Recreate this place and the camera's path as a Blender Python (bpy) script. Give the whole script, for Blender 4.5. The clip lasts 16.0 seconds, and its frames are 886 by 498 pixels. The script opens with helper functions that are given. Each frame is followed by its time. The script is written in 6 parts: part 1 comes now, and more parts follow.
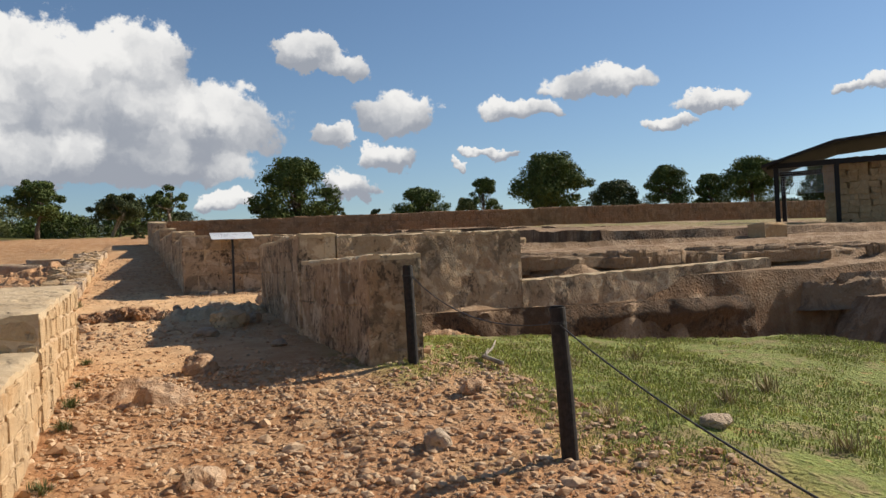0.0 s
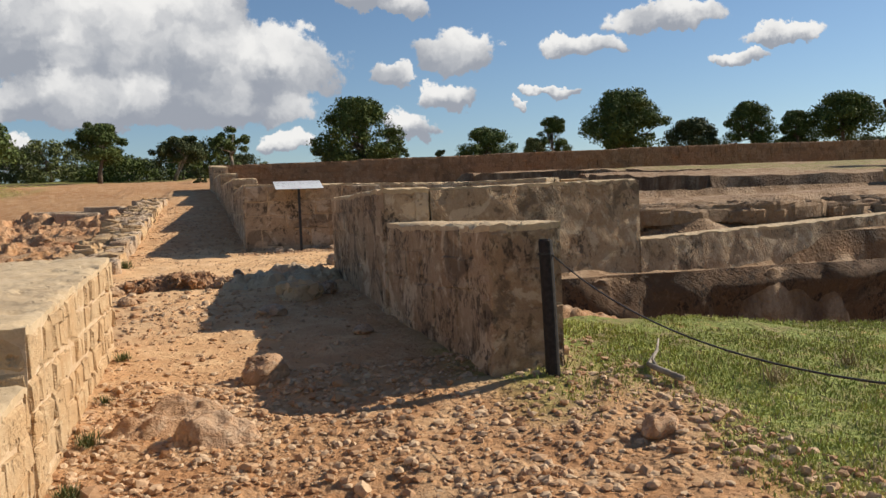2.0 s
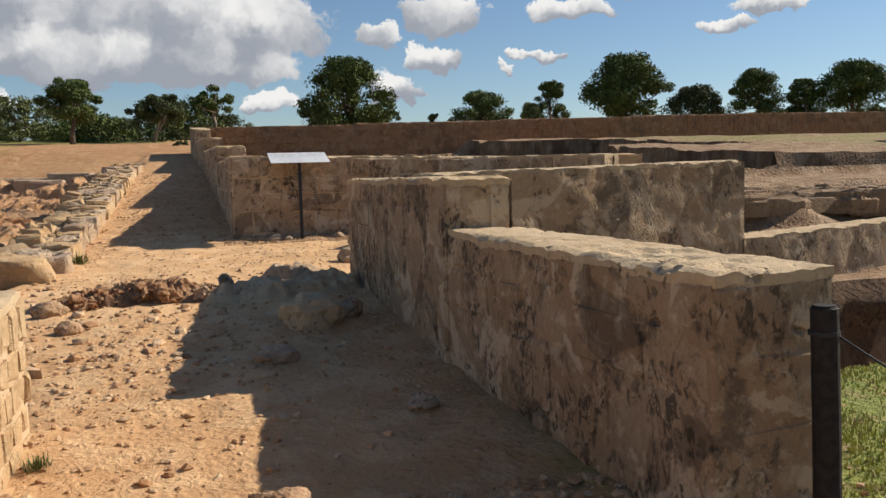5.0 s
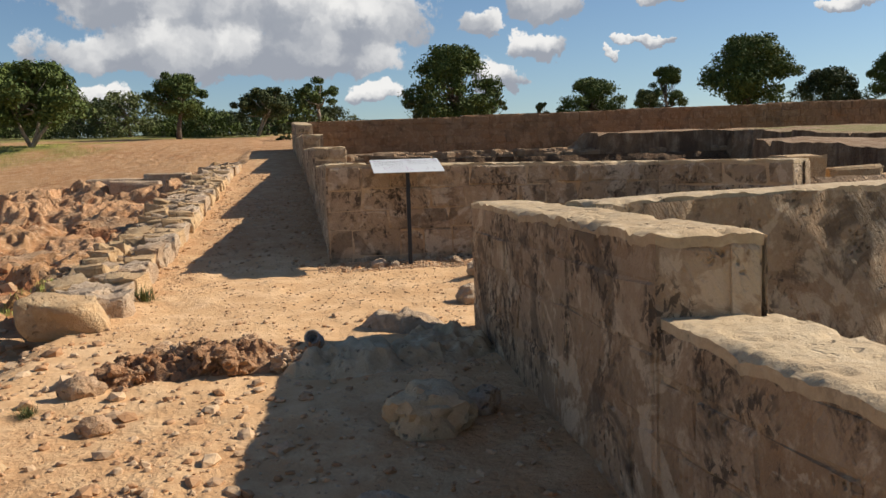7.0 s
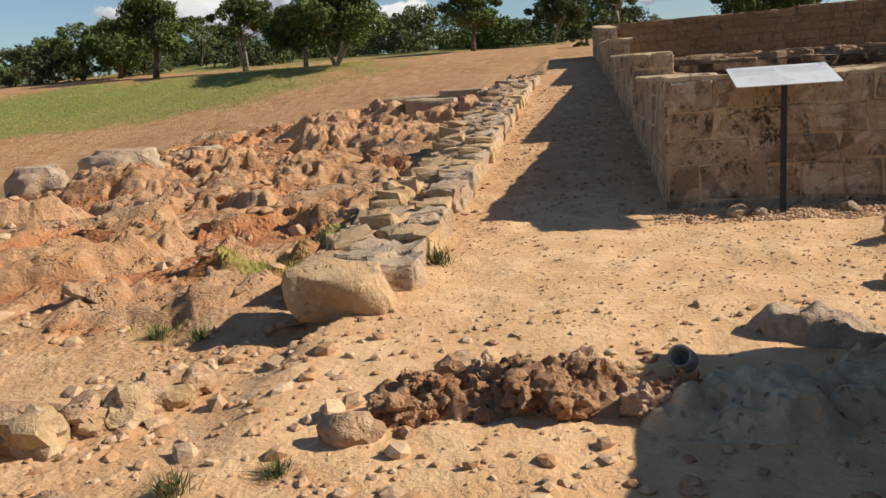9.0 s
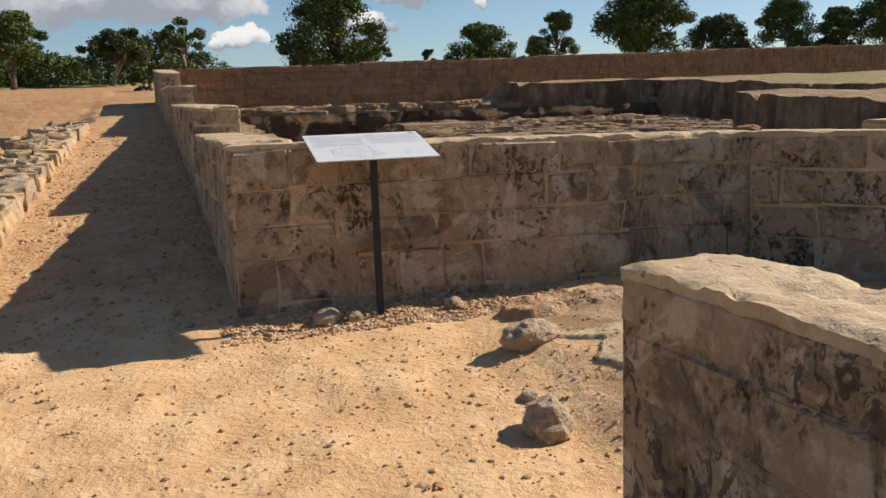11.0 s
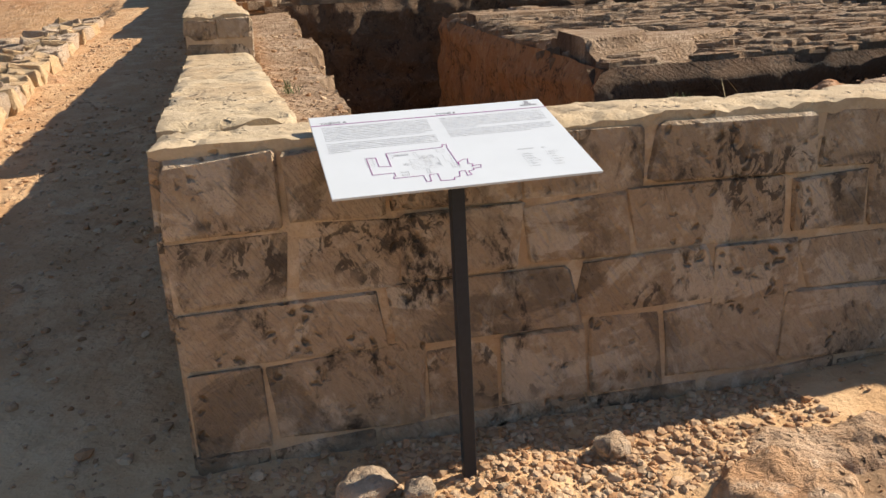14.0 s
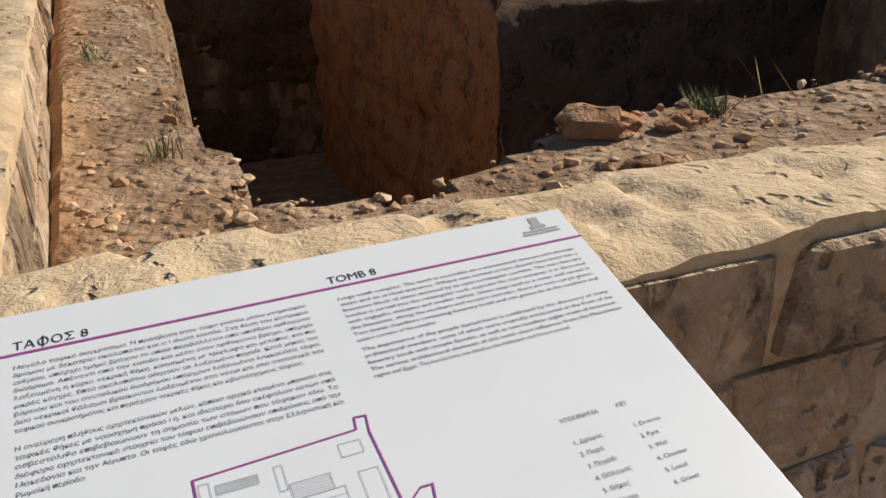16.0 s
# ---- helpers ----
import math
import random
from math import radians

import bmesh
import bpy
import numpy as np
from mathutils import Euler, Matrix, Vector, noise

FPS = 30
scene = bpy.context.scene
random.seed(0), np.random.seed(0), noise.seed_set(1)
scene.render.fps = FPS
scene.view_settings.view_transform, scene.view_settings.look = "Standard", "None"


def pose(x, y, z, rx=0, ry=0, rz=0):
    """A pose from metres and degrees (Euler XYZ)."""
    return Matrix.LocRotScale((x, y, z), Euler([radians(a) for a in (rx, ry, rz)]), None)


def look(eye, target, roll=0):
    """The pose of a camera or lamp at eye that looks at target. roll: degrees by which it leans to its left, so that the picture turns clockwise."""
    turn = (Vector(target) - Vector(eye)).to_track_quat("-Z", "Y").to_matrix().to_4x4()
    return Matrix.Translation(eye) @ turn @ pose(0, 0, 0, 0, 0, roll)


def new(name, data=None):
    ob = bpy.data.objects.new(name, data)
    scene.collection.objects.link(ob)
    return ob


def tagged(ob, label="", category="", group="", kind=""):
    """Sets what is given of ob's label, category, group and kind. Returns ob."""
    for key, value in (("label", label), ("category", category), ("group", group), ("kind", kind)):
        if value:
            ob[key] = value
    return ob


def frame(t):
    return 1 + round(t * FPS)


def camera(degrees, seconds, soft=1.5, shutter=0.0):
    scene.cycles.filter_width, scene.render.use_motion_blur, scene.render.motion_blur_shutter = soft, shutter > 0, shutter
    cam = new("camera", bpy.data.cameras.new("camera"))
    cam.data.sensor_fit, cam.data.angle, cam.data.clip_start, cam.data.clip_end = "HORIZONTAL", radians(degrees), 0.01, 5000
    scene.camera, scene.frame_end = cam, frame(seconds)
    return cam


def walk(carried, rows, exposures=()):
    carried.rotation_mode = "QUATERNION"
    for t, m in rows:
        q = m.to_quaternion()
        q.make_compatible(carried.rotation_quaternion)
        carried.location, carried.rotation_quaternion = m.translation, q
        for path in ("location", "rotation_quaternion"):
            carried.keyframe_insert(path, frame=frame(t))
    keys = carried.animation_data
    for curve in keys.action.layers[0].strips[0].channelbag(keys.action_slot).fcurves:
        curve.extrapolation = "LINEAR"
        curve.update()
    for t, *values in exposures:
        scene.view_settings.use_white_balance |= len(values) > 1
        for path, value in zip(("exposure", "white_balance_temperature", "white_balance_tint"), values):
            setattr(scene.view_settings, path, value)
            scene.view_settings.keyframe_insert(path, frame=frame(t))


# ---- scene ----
cam = camera(56.0, 16.0)
PATH = [
    (0, (-0.019, 0.106, 2.335), (0.633, 1.996, 2.384), -2.4),
    (0.5, (0.132, 0.821, 2.404), (0.742, 2.724, 2.494), -2.3),
    (1, (0.007, 1.397, 2.445), (0.61, 3.304, 2.474), -2.8),
    (1.5, (0.049, 1.886, 2.506), (0.656, 3.791, 2.458), -2.9),
    (2, (0.102, 2.348, 2.6), (0.611, 4.28, 2.512), -2.4),
    (2.5, (-0.074, 2.853, 2.667), (0.415, 4.787, 2.53), -1.0),
    (3, (0.049, 3.235, 2.662), (0.629, 5.14, 2.471), -0.7),
    (3.5, (0.128, 3.766, 2.799), (0.631, 5.693, 2.615), -2.8),
    (3.7, (0.086, 3.958, 2.794), (0.567, 5.891, 2.617), -3.4),
    (5.8, (0.227, 6.144, 2.956), (0.8, 8.053, 2.782), -0.6),
    (6, (0.313, 6.406, 2.968), (0.83, 8.333, 2.825), -0.7),
    (6.5, (0.295, 6.897, 3.041), (0.649, 8.861, 2.903), -2.0),
    (7, (0.319, 7.474, 3.17), (0.623, 9.441, 2.974), -1.8),
    (7.5, (0.324, 7.968, 3.113), (0.454, 9.953, 2.903), 0.2),
    (8, (0.048, 8.599, 3.202), (-0.194, 10.564, 2.921), 0.2),
    (8.5, (-0.177, 9.086, 3.278), (-0.512, 11.016, 2.87), -1.6),
    (9, (-0.075, 9.758, 3.286), (-0.46, 11.683, 2.908), -4.0),
    (9.5, (-0.162, 10.192, 3.313), (-0.404, 12.149, 2.981), -4.2),
    (10, (-0.136, 10.767, 3.369), (0.041, 12.738, 3.074), -4.0),
    (10.2, (-0.09, 10.985, 3.372), (0.201, 12.942, 3.08), -3.3),
    (12.3, (0.529, 13.242, 3.511), (1.274, 15.034, 3.029), -2.4),
    (12.5, (0.543, 13.495, 3.524), (1.243, 15.296, 3.007), -1.8),
    (13, (0.567, 13.947, 3.666), (1.268, 15.732, 3.096), -0.8),
    (13.5, (0.808, 14.382, 3.651), (1.382, 16.209, 3.076), -3.6),
    (14, (0.835, 14.875, 3.687), (1.25, 16.738, 3.09), -3.0),
    (14.5, (0.812, 15.408, 3.743), (1.336, 17.228, 3.099), -1.5),
    (15, (1.06, 15.888, 3.709), (1.635, 17.666, 2.997), -2.4),
    (15.5, (1.175, 16.288, 3.744), (1.711, 18.057, 2.98), -3.4),
    (16, (1.246, 16.694, 3.784), (1.9, 18.396, 2.963), -2.3),
]
walk(cam, [(t, look(eye, target, roll)) for t, eye, target, roll in PATH], exposures=[(0.0, 0.42), (10.2, 0.42), (12.3, 0.60), (13.2, 0.72), (14.5, 0.78), (15.4, 0.42), (16.0, 0.42)])

# ---- light: afternoon sun from the side, blue sky with cumulus ----
SUN_AZ, SUN_EL = 7.5, 34.3
scene.view_settings.exposure = 0.42
sun_dir = Vector((math.cos(radians(SUN_AZ)) * math.cos(radians(SUN_EL)), math.sin(radians(SUN_AZ)) * math.cos(radians(SUN_EL)), math.sin(radians(SUN_EL))))
sun_data = bpy.data.lights.new("sun", "SUN")
sun_data.energy, sun_data.angle, sun_data.color = 4.9, radians(0.55), (1.0, 0.90, 0.76)
sun = new("sun", sun_data)
sun.matrix_world = look((0, 0, 60), Vector((0, 0, 60)) - sun_dir)


class Nodes:
    """Short ways to add and join shader nodes."""

    def __init__(self, tree):
        self.tree = tree
        self.tree.nodes.clear()

    def add(self, kind, operation="", blend_type="", data_type="", feature="", interpolation_type=""):
        n = self.tree.nodes.new(kind)
        if operation:
            n.operation = operation
        if data_type:
            n.data_type = data_type
        if blend_type:
            n.blend_type = blend_type
        if feature:
            n.feature = feature
        if interpolation_type:
            n.interpolation_type = interpolation_type
        return n

    def join(self, a, b):
        self.tree.links.new(a, b)

    def put(self, socket, v):
        if isinstance(v, bpy.types.NodeSocket):
            self.join(v, socket)
        elif isinstance(v, (tuple, list)) and len(v) == 3 and socket.type == "RGBA":
            socket.default_value = (*v, 1)
        else:
            socket.default_value = v

    def math(self, op, a, b=0.0, c=None):
        n = self.add("ShaderNodeMath", operation=op)
        self.put(n.inputs[0], a)
        self.put(n.inputs[1], b)
        if c is not None:
            self.put(n.inputs[2], c)
        return n.outputs[0]

    def vmath(self, op, a, b=(0, 0, 0)):
        n = self.add("ShaderNodeVectorMath", operation=op)
        self.put(n.inputs[0], a)
        self.put(n.inputs[1], b)
        return n.outputs["Value"] if op in ("DOT_PRODUCT", "LENGTH", "DISTANCE") else n.outputs[0]

    def mix(self, f, a, b, blend="MIX"):
        n = self.add("ShaderNodeMix", data_type="RGBA", blend_type=blend)
        self.put(n.inputs[0], f)
        self.put(n.inputs[6], a)
        self.put(n.inputs[7], b)
        return n.outputs[2]

    def noise(self, at, scale, detail=4.0, rough=0.55, distort=0.0):
        n = self.add("ShaderNodeTexNoise")
        self.put(n.inputs["Vector"], at)
        self.put(n.inputs["Scale"], scale)
        self.put(n.inputs["Detail"], detail)
        self.put(n.inputs["Roughness"], rough)
        self.put(n.inputs["Distortion"], distort)
        return n.outputs[0]

    def cells(self, at, scale, feature="F1"):
        n = self.add("ShaderNodeTexVoronoi", feature=feature)
        self.put(n.inputs["Vector"], at)
        self.put(n.inputs["Scale"], scale)
        return n.outputs["Distance"]

    def step(self, v, lo, hi, out0=0.0, out1=1.0):
        n = self.add("ShaderNodeMapRange", interpolation_type="SMOOTHSTEP")
        for k, x in enumerate((v, lo, hi, out0, out1)):
            self.put(n.inputs[k], x)
        return n.outputs[0]

    def stretch(self, at, s):
        return self.vmath("MULTIPLY", at, s)


def make_world():
    w = bpy.data.worlds.new("sky")
    w.use_nodes = True
    scene.world = w
    n = Nodes(w.node_tree)
    sky = n.add("ShaderNodeTexSky")
    sky.sky_type, sky.sun_disc = "NISHITA", False
    sky.sun_elevation, sky.sun_rotation = radians(SUN_EL), radians(90 - SUN_AZ)
    sky.air_density, sky.dust_density, sky.ozone_density = 1.0, 0.15, 4.0
    at = n.add("ShaderNodeTexCoord").outputs["Generated"]
    # cumulus: middle of each (azimuth from +y to the right, height, half width, half height) in degrees
    clouds = ((-6.9, 11.7, 10.1, 5.2), (-0.9, 13.4, 3.7, 3.3), (2.6, 9.8, 6.2, 3.6), (-5.1, 7.6, 12.8, 2.4), (-11.1, 13.1, 6.2, 4.7), (10.2, 14.6, 2.6, 2.1), (12.8, 13.5, 2.2, 1.3), (16.1, 10.4, 3.0, 1.9), (11.8, 8.9, 1.6, 1.2), (15.6, 7.6, 2.2, 1.3), (12.9, 5.5, 2.1, 1.3), (4.5, 4.9, 2.4, 1.0), (29.6, 12.1, 3.9, 1.3), (24.6, 10.6, 2.8, 1.0), (37.2, 10.4, 2.4, 1.0), (34.8, 9.0, 2.0, 0.7), (22.6, 7.6, 1.7, 0.45), (45.4, 10.0, 1.2, 0.6), (47.4, 10.0, 1.5, 0.8), (20.7, 6.8, 0.6, 0.4), (-26.0, 5.4, 7.0, 1.8), (-14.0, 4.6, 4.0, 1.2), (62.0, 14.0, 6.0, 3.0), (-60.0, 16.0, 12.0, 6.0), (-95.0, 20.0, 12.0, 5.0), (150.0, 16.0, 10.0, 5.0))
    wob = n.vmath("SUBTRACT", n.add("ShaderNodeTexNoise").outputs["Color"], (0.5, 0.5, 0.5))
    nz = wob.node.inputs[0].links[0].from_node
    n.put(nz.inputs["Vector"], at)
    n.put(nz.inputs["Scale"], 18.0)
    n.put(nz.inputs["Detail"], 6.0)
    n.put(nz.inputs["Roughness"], 0.62)
    way = n.vmath("NORMALIZE", n.vmath("ADD", at, n.stretch(wob, (0.085, 0.085, 0.06))))
    total, low = None, None
    for az, el, hw, hh in clouds:
        a, e = radians(az), radians(el)
        mid = Vector((math.sin(a) * math.cos(e), math.cos(a) * math.cos(e), math.sin(e)))
        side = Vector((math.cos(a), -math.sin(a), 0))
        up = side.cross(mid)
        u = n.math("DIVIDE", n.vmath("DOT_PRODUCT", way, tuple(side)), math.sin(radians(hw)))
        v = n.math("DIVIDE", n.vmath("DOT_PRODUCT", way, tuple(up)), math.sin(radians(hh)))
        v = n.math("MULTIPLY", v, n.math("ADD", 1.0, n.math("MULTIPLY", n.math("LESS_THAN", v, 0.0), 0.55)))
        front = n.math("GREATER_THAN", n.vmath("DOT_PRODUCT", way, tuple(mid)), 0.3)
        d = n.math("SQRT", n.math("ADD", n.math("MULTIPLY", u, u), n.math("MULTIPLY", v, v)))
        m = n.math("SUBTRACT", n.math("MULTIPLY", n.math("SUBTRACT", 2.0, d), front), 1.0)
        shade = n.math("ADD", v, 0.25)
        share = n.math("POWER", n.math("MAXIMUM", n.math("ADD", m, 0.12), 0.0005), 2.0)
        if total is None:
            total, low, shares = m, n.math("MULTIPLY", shade, share), share
        else:
            low = n.math("ADD", low, n.math("MULTIPLY", shade, share))
            shares = n.math("ADD", shares, share)
            total = n.math("SMOOTH_MAX", total, m, 0.12)
    low = n.math("DIVIDE", low, shares)
    fine = n.noise(at, 45.0, 6.0, 0.65)
    puffs = n.noise(way, 15.0, 3.5, 0.5)
    cover = n.step(n.math("ADD", total, n.math("MULTIPLY", n.math("SUBTRACT", fine, 0.5), 0.75)), 0.0, 0.16)
    light = n.step(n.math("ADD", low, n.math("MULTIPLY", n.math("SUBTRACT", puffs, 0.5), 3.4)), -0.30, 1.15)
    white = n.mix(light, (0.38, 0.41, 0.47), (1.0, 0.99, 0.97))
    bg = n.add("ShaderNodeBackground")
    n.put(bg.inputs[0], sky.outputs[0])
    n.put(bg.inputs[1], 0.070)
    bg2 = n.add("ShaderNodeBackground")
    n.put(bg2.inputs[0], white)
    n.put(bg2.inputs[1], 0.66)
    mixer = n.add("ShaderNodeMixShader")
    n.put(mixer.inputs[0], cover)
    n.join(bg.outputs[0], mixer.inputs[1])
    n.join(bg2.outputs[0], mixer.inputs[2])
    n.join(mixer.outputs[0], n.add("ShaderNodeOutputWorld").inputs[0])


make_world()


# ---- materials ----
def material(name, build):
    m = bpy.data.materials.new(name)
    m.use_nodes = True
    n = Nodes(m.node_tree)
    bsdf = n.add("ShaderNodeBsdfPrincipled")
    n.join(bsdf.outputs[0], n.add("ShaderNodeOutputMaterial").inputs[0])
    geo = n.add("ShaderNodeNewGeometry")
    rand = n.add("ShaderNodeObjectInfo").outputs["Random"]
    colour, rough, height, depth = build(n, geo.outputs["Position"], rand, geo)
    n.put(bsdf.inputs["Base Color"], colour)
    n.put(bsdf.inputs["Roughness"], rough)
    bsdf.inputs["Specular IOR Level"].default_value = 0.25
    if height is not None:
        b = n.add("ShaderNodeBump")
        b.inputs["Strength"].default_value = 1.0
        n.put(b.inputs["Distance"], depth)
        n.put(b.inputs["Height"], height)
        n.join(b.outputs[0], bsdf.inputs["Normal"])
    return m


def stone_build(light, mid, warm, dark, stain=0.5, pits=0.5, depth=0.03, blotch=0.0):
    def build(n, at, rand, geo):
        big = n.noise(at, 1.1, 5.0, 0.6, 0.4)
        small = n.noise(at, 9.0, 6.0, 0.65)
        grain = n.noise(at, 70.0, 4.0, 0.7)
        if stain > 0.7:
            both = n.add("ShaderNodeCombineXYZ")
            n.put(both.inputs[0], n.vmath("DOT_PRODUCT", at, (0.75, 0.75, 0.45)))
            n.put(both.inputs[1], n.math("MULTIPLY", n.vmath("DOT_PRODUCT", at, (-0.35, -0.35, 0.85)), 0.16))
            n.put(both.inputs[2], n.math("MULTIPLY", rand, 40.0))
            tooled = n.noise(both.outputs[0], 30.0, 3.0, 0.6, 0.8)
        else:
            tooled = n.noise(at, 26.0, 4.0, 0.65, 0.6)
        c = n.mix(n.step(big, 0.36, 0.62), mid, warm)
        c = n.mix(n.math("MULTIPLY", rand, 0.55), c, n.mix(n.step(small, 0.4, 0.6), light, warm))
        c = n.mix(n.math("MULTIPLY", n.step(small, 0.47, 0.70), 0.8), c, light)
        if blotch:
            patch = n.noise(n.vmath("ADD", at, (4.3, 1.7, 9.2)), 1.9, 7.0, 0.62, 1.0)
            c = n.mix(n.math("MULTIPLY", n.step(patch, 0.55, 0.585), blotch), c, light)
            patch = n.noise(n.vmath("ADD", at, (14.3, 7.7, 3.2)), 1.5, 7.0, 0.66, 0.8)
            c = n.mix(n.math("MULTIPLY", n.step(patch, 0.53, 0.60), blotch), c, n.mix(0.65, c, dark))
        streak = n.noise(n.stretch(at, (1.0, 1.0, 0.62)), 3.4, 6.0, 0.70, 0.8)
        flecks = n.noise(n.stretch(at, (1.0, 1.0, 0.6)), 28.0, 5.0, 0.7)
        black = n.math("MULTIPLY", n.step(streak, 0.54, 0.67), n.step(flecks, 0.40, 0.58))
        c = n.mix(n.math("MULTIPLY", black, stain), c, dark)
        if stain > 0.7:
            rain = n.noise(n.stretch(at, (1.0, 1.0, 0.16)), 13.0, 4.0, 0.65, 0.4)
            c = n.mix(n.math("MULTIPLY", n.step(rain, 0.52, 0.70), 0.22), c, n.mix(0.55, c, dark))
            crust = n.math("MULTIPLY", n.step(n.noise(n.vmath("ADD", at, (7.1, 2.3, 5.5)), 2.1, 4.0, 0.6), 0.51, 0.61), n.step(n.noise(n.stretch(at, (1.0, 1.0, 0.7)), 17.0, 5.0, 0.68, 0.8), 0.50, 0.555))
            c = n.mix(n.math("MULTIPLY", crust, 0.78), c, dark)
        warp = n.add("ShaderNodeTexNoise")
        n.put(warp.inputs["Vector"], at)
        n.put(warp.inputs["Scale"], 11.0)
        n.put(warp.inputs["Detail"], 4.0)
        bent = n.vmath("ADD", at, n.stretch(warp.outputs["Color"], (0.13, 0.13, 0.13)))
        holes = n.cells(bent, 17.0)
        where = n.step(n.noise(at, 2.6, 3.0, 0.6), 0.50, 0.62)
        hole = n.math("MULTIPLY", n.step(holes, 0.36, 0.10), where)
        c = n.mix(n.math("MULTIPLY", hole, 0.8 * pits), c, dark)
        c = n.mix(n.math("MULTIPLY", n.step(grain, 0.35, 0.75), 0.25), c, n.mix(0.5, c, (0.08, 0.05, 0.03)))
        h = n.math("ADD", n.math("MULTIPLY", small, 0.75), n.math("MULTIPLY", tooled, 0.55))
        h = n.math("ADD", h, n.math("MULTIPLY", grain, 0.22))
        h = n.math("SUBTRACT", h, n.math("MULTIPLY", hole, pits))
        return c, 0.92, h, depth
    return build


ashlar = material("ashlar limestone", stone_build((0.62, 0.49, 0.35), (0.39, 0.282, 0.178), (0.385, 0.25, 0.142), (0.045, 0.034, 0.025), 0.95, 0.7, 0.055, 0.75))
plaster_wall = material("weathered lime wall", stone_build((0.58, 0.45, 0.305), (0.32, 0.228, 0.14), (0.335, 0.205, 0.112), (0.05, 0.038, 0.028), 0.85, 0.6, 0.04, 0.85))
coping_stone = material("pale wall top", stone_build((0.62, 0.49, 0.325), (0.48, 0.365, 0.225), (0.46, 0.325, 0.185), (0.20, 0.15, 0.10), 0.4, 0.85, 0.016, 0.3))
pale_masonry = material("warm rubble masonry", stone_build((0.60, 0.455, 0.285), (0.47, 0.325, 0.18), (0.47, 0.29, 0.14), (0.14, 0.09, 0.052), 0.5, 0.5, 0.035, 0.2))
mortar = material("lime mortar", stone_build((0.66, 0.52, 0.36), (0.54, 0.40, 0.255), (0.48, 0.315, 0.175), (0.12, 0.085, 0.055), 0.4, 0.3, 0.02))
bedrock = material("weathered bedrock", stone_build((0.62, 0.46, 0.32), (0.49, 0.31, 0.175), (0.48, 0.255, 0.12), (0.085, 0.056, 0.036), 0.6, 0.9, 0.06, 0.4))
# low albedo carries the shade of the deep court, besides its own dark stains
court_rock = material("stained court rock toned for depth shade", stone_build((0.18, 0.117, 0.072), (0.10, 0.060, 0.033), (0.12, 0.061, 0.027), (0.020, 0.014, 0.010), 0.9, 0.5, 0.06, 0.6))
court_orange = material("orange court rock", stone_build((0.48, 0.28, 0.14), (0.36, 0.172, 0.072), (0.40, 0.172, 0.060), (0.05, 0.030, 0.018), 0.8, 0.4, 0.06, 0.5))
grey_rock = material("grey limestone", stone_build((0.57, 0.46, 0.345), (0.45, 0.335, 0.23), (0.43, 0.285, 0.17), (0.09, 0.068, 0.048), 0.5, 0.7, 0.05, 0.3))
shelf_rock = material("brown shelf rock", stone_build((0.40, 0.295, 0.195), (0.27, 0.185, 0.112), (0.29, 0.17, 0.088), (0.06, 0.042, 0.03), 0.6, 0.6, 0.05, 0.5))
red_rock = material("pitted orange rock", stone_build((0.50, 0.33, 0.20), (0.38, 0.20, 0.10), (0.40, 0.18, 0.075), (0.06, 0.036, 0.022), 0.55, 1.0, 0.06, 0.4))
pink_rock = material("pale pink rock", stone_build((0.63, 0.44, 0.275), (0.50, 0.285, 0.14), (0.48, 0.225, 0.092), (0.10, 0.058, 0.034), 0.5, 0.8, 0.06, 0.3))
brown_wall = material("brown field wall", stone_build((0.36, 0.245, 0.155), (0.21, 0.13, 0.075), (0.25, 0.135, 0.066), (0.06, 0.04, 0.028), 0.6, 0.4, 0.04, 0.5))


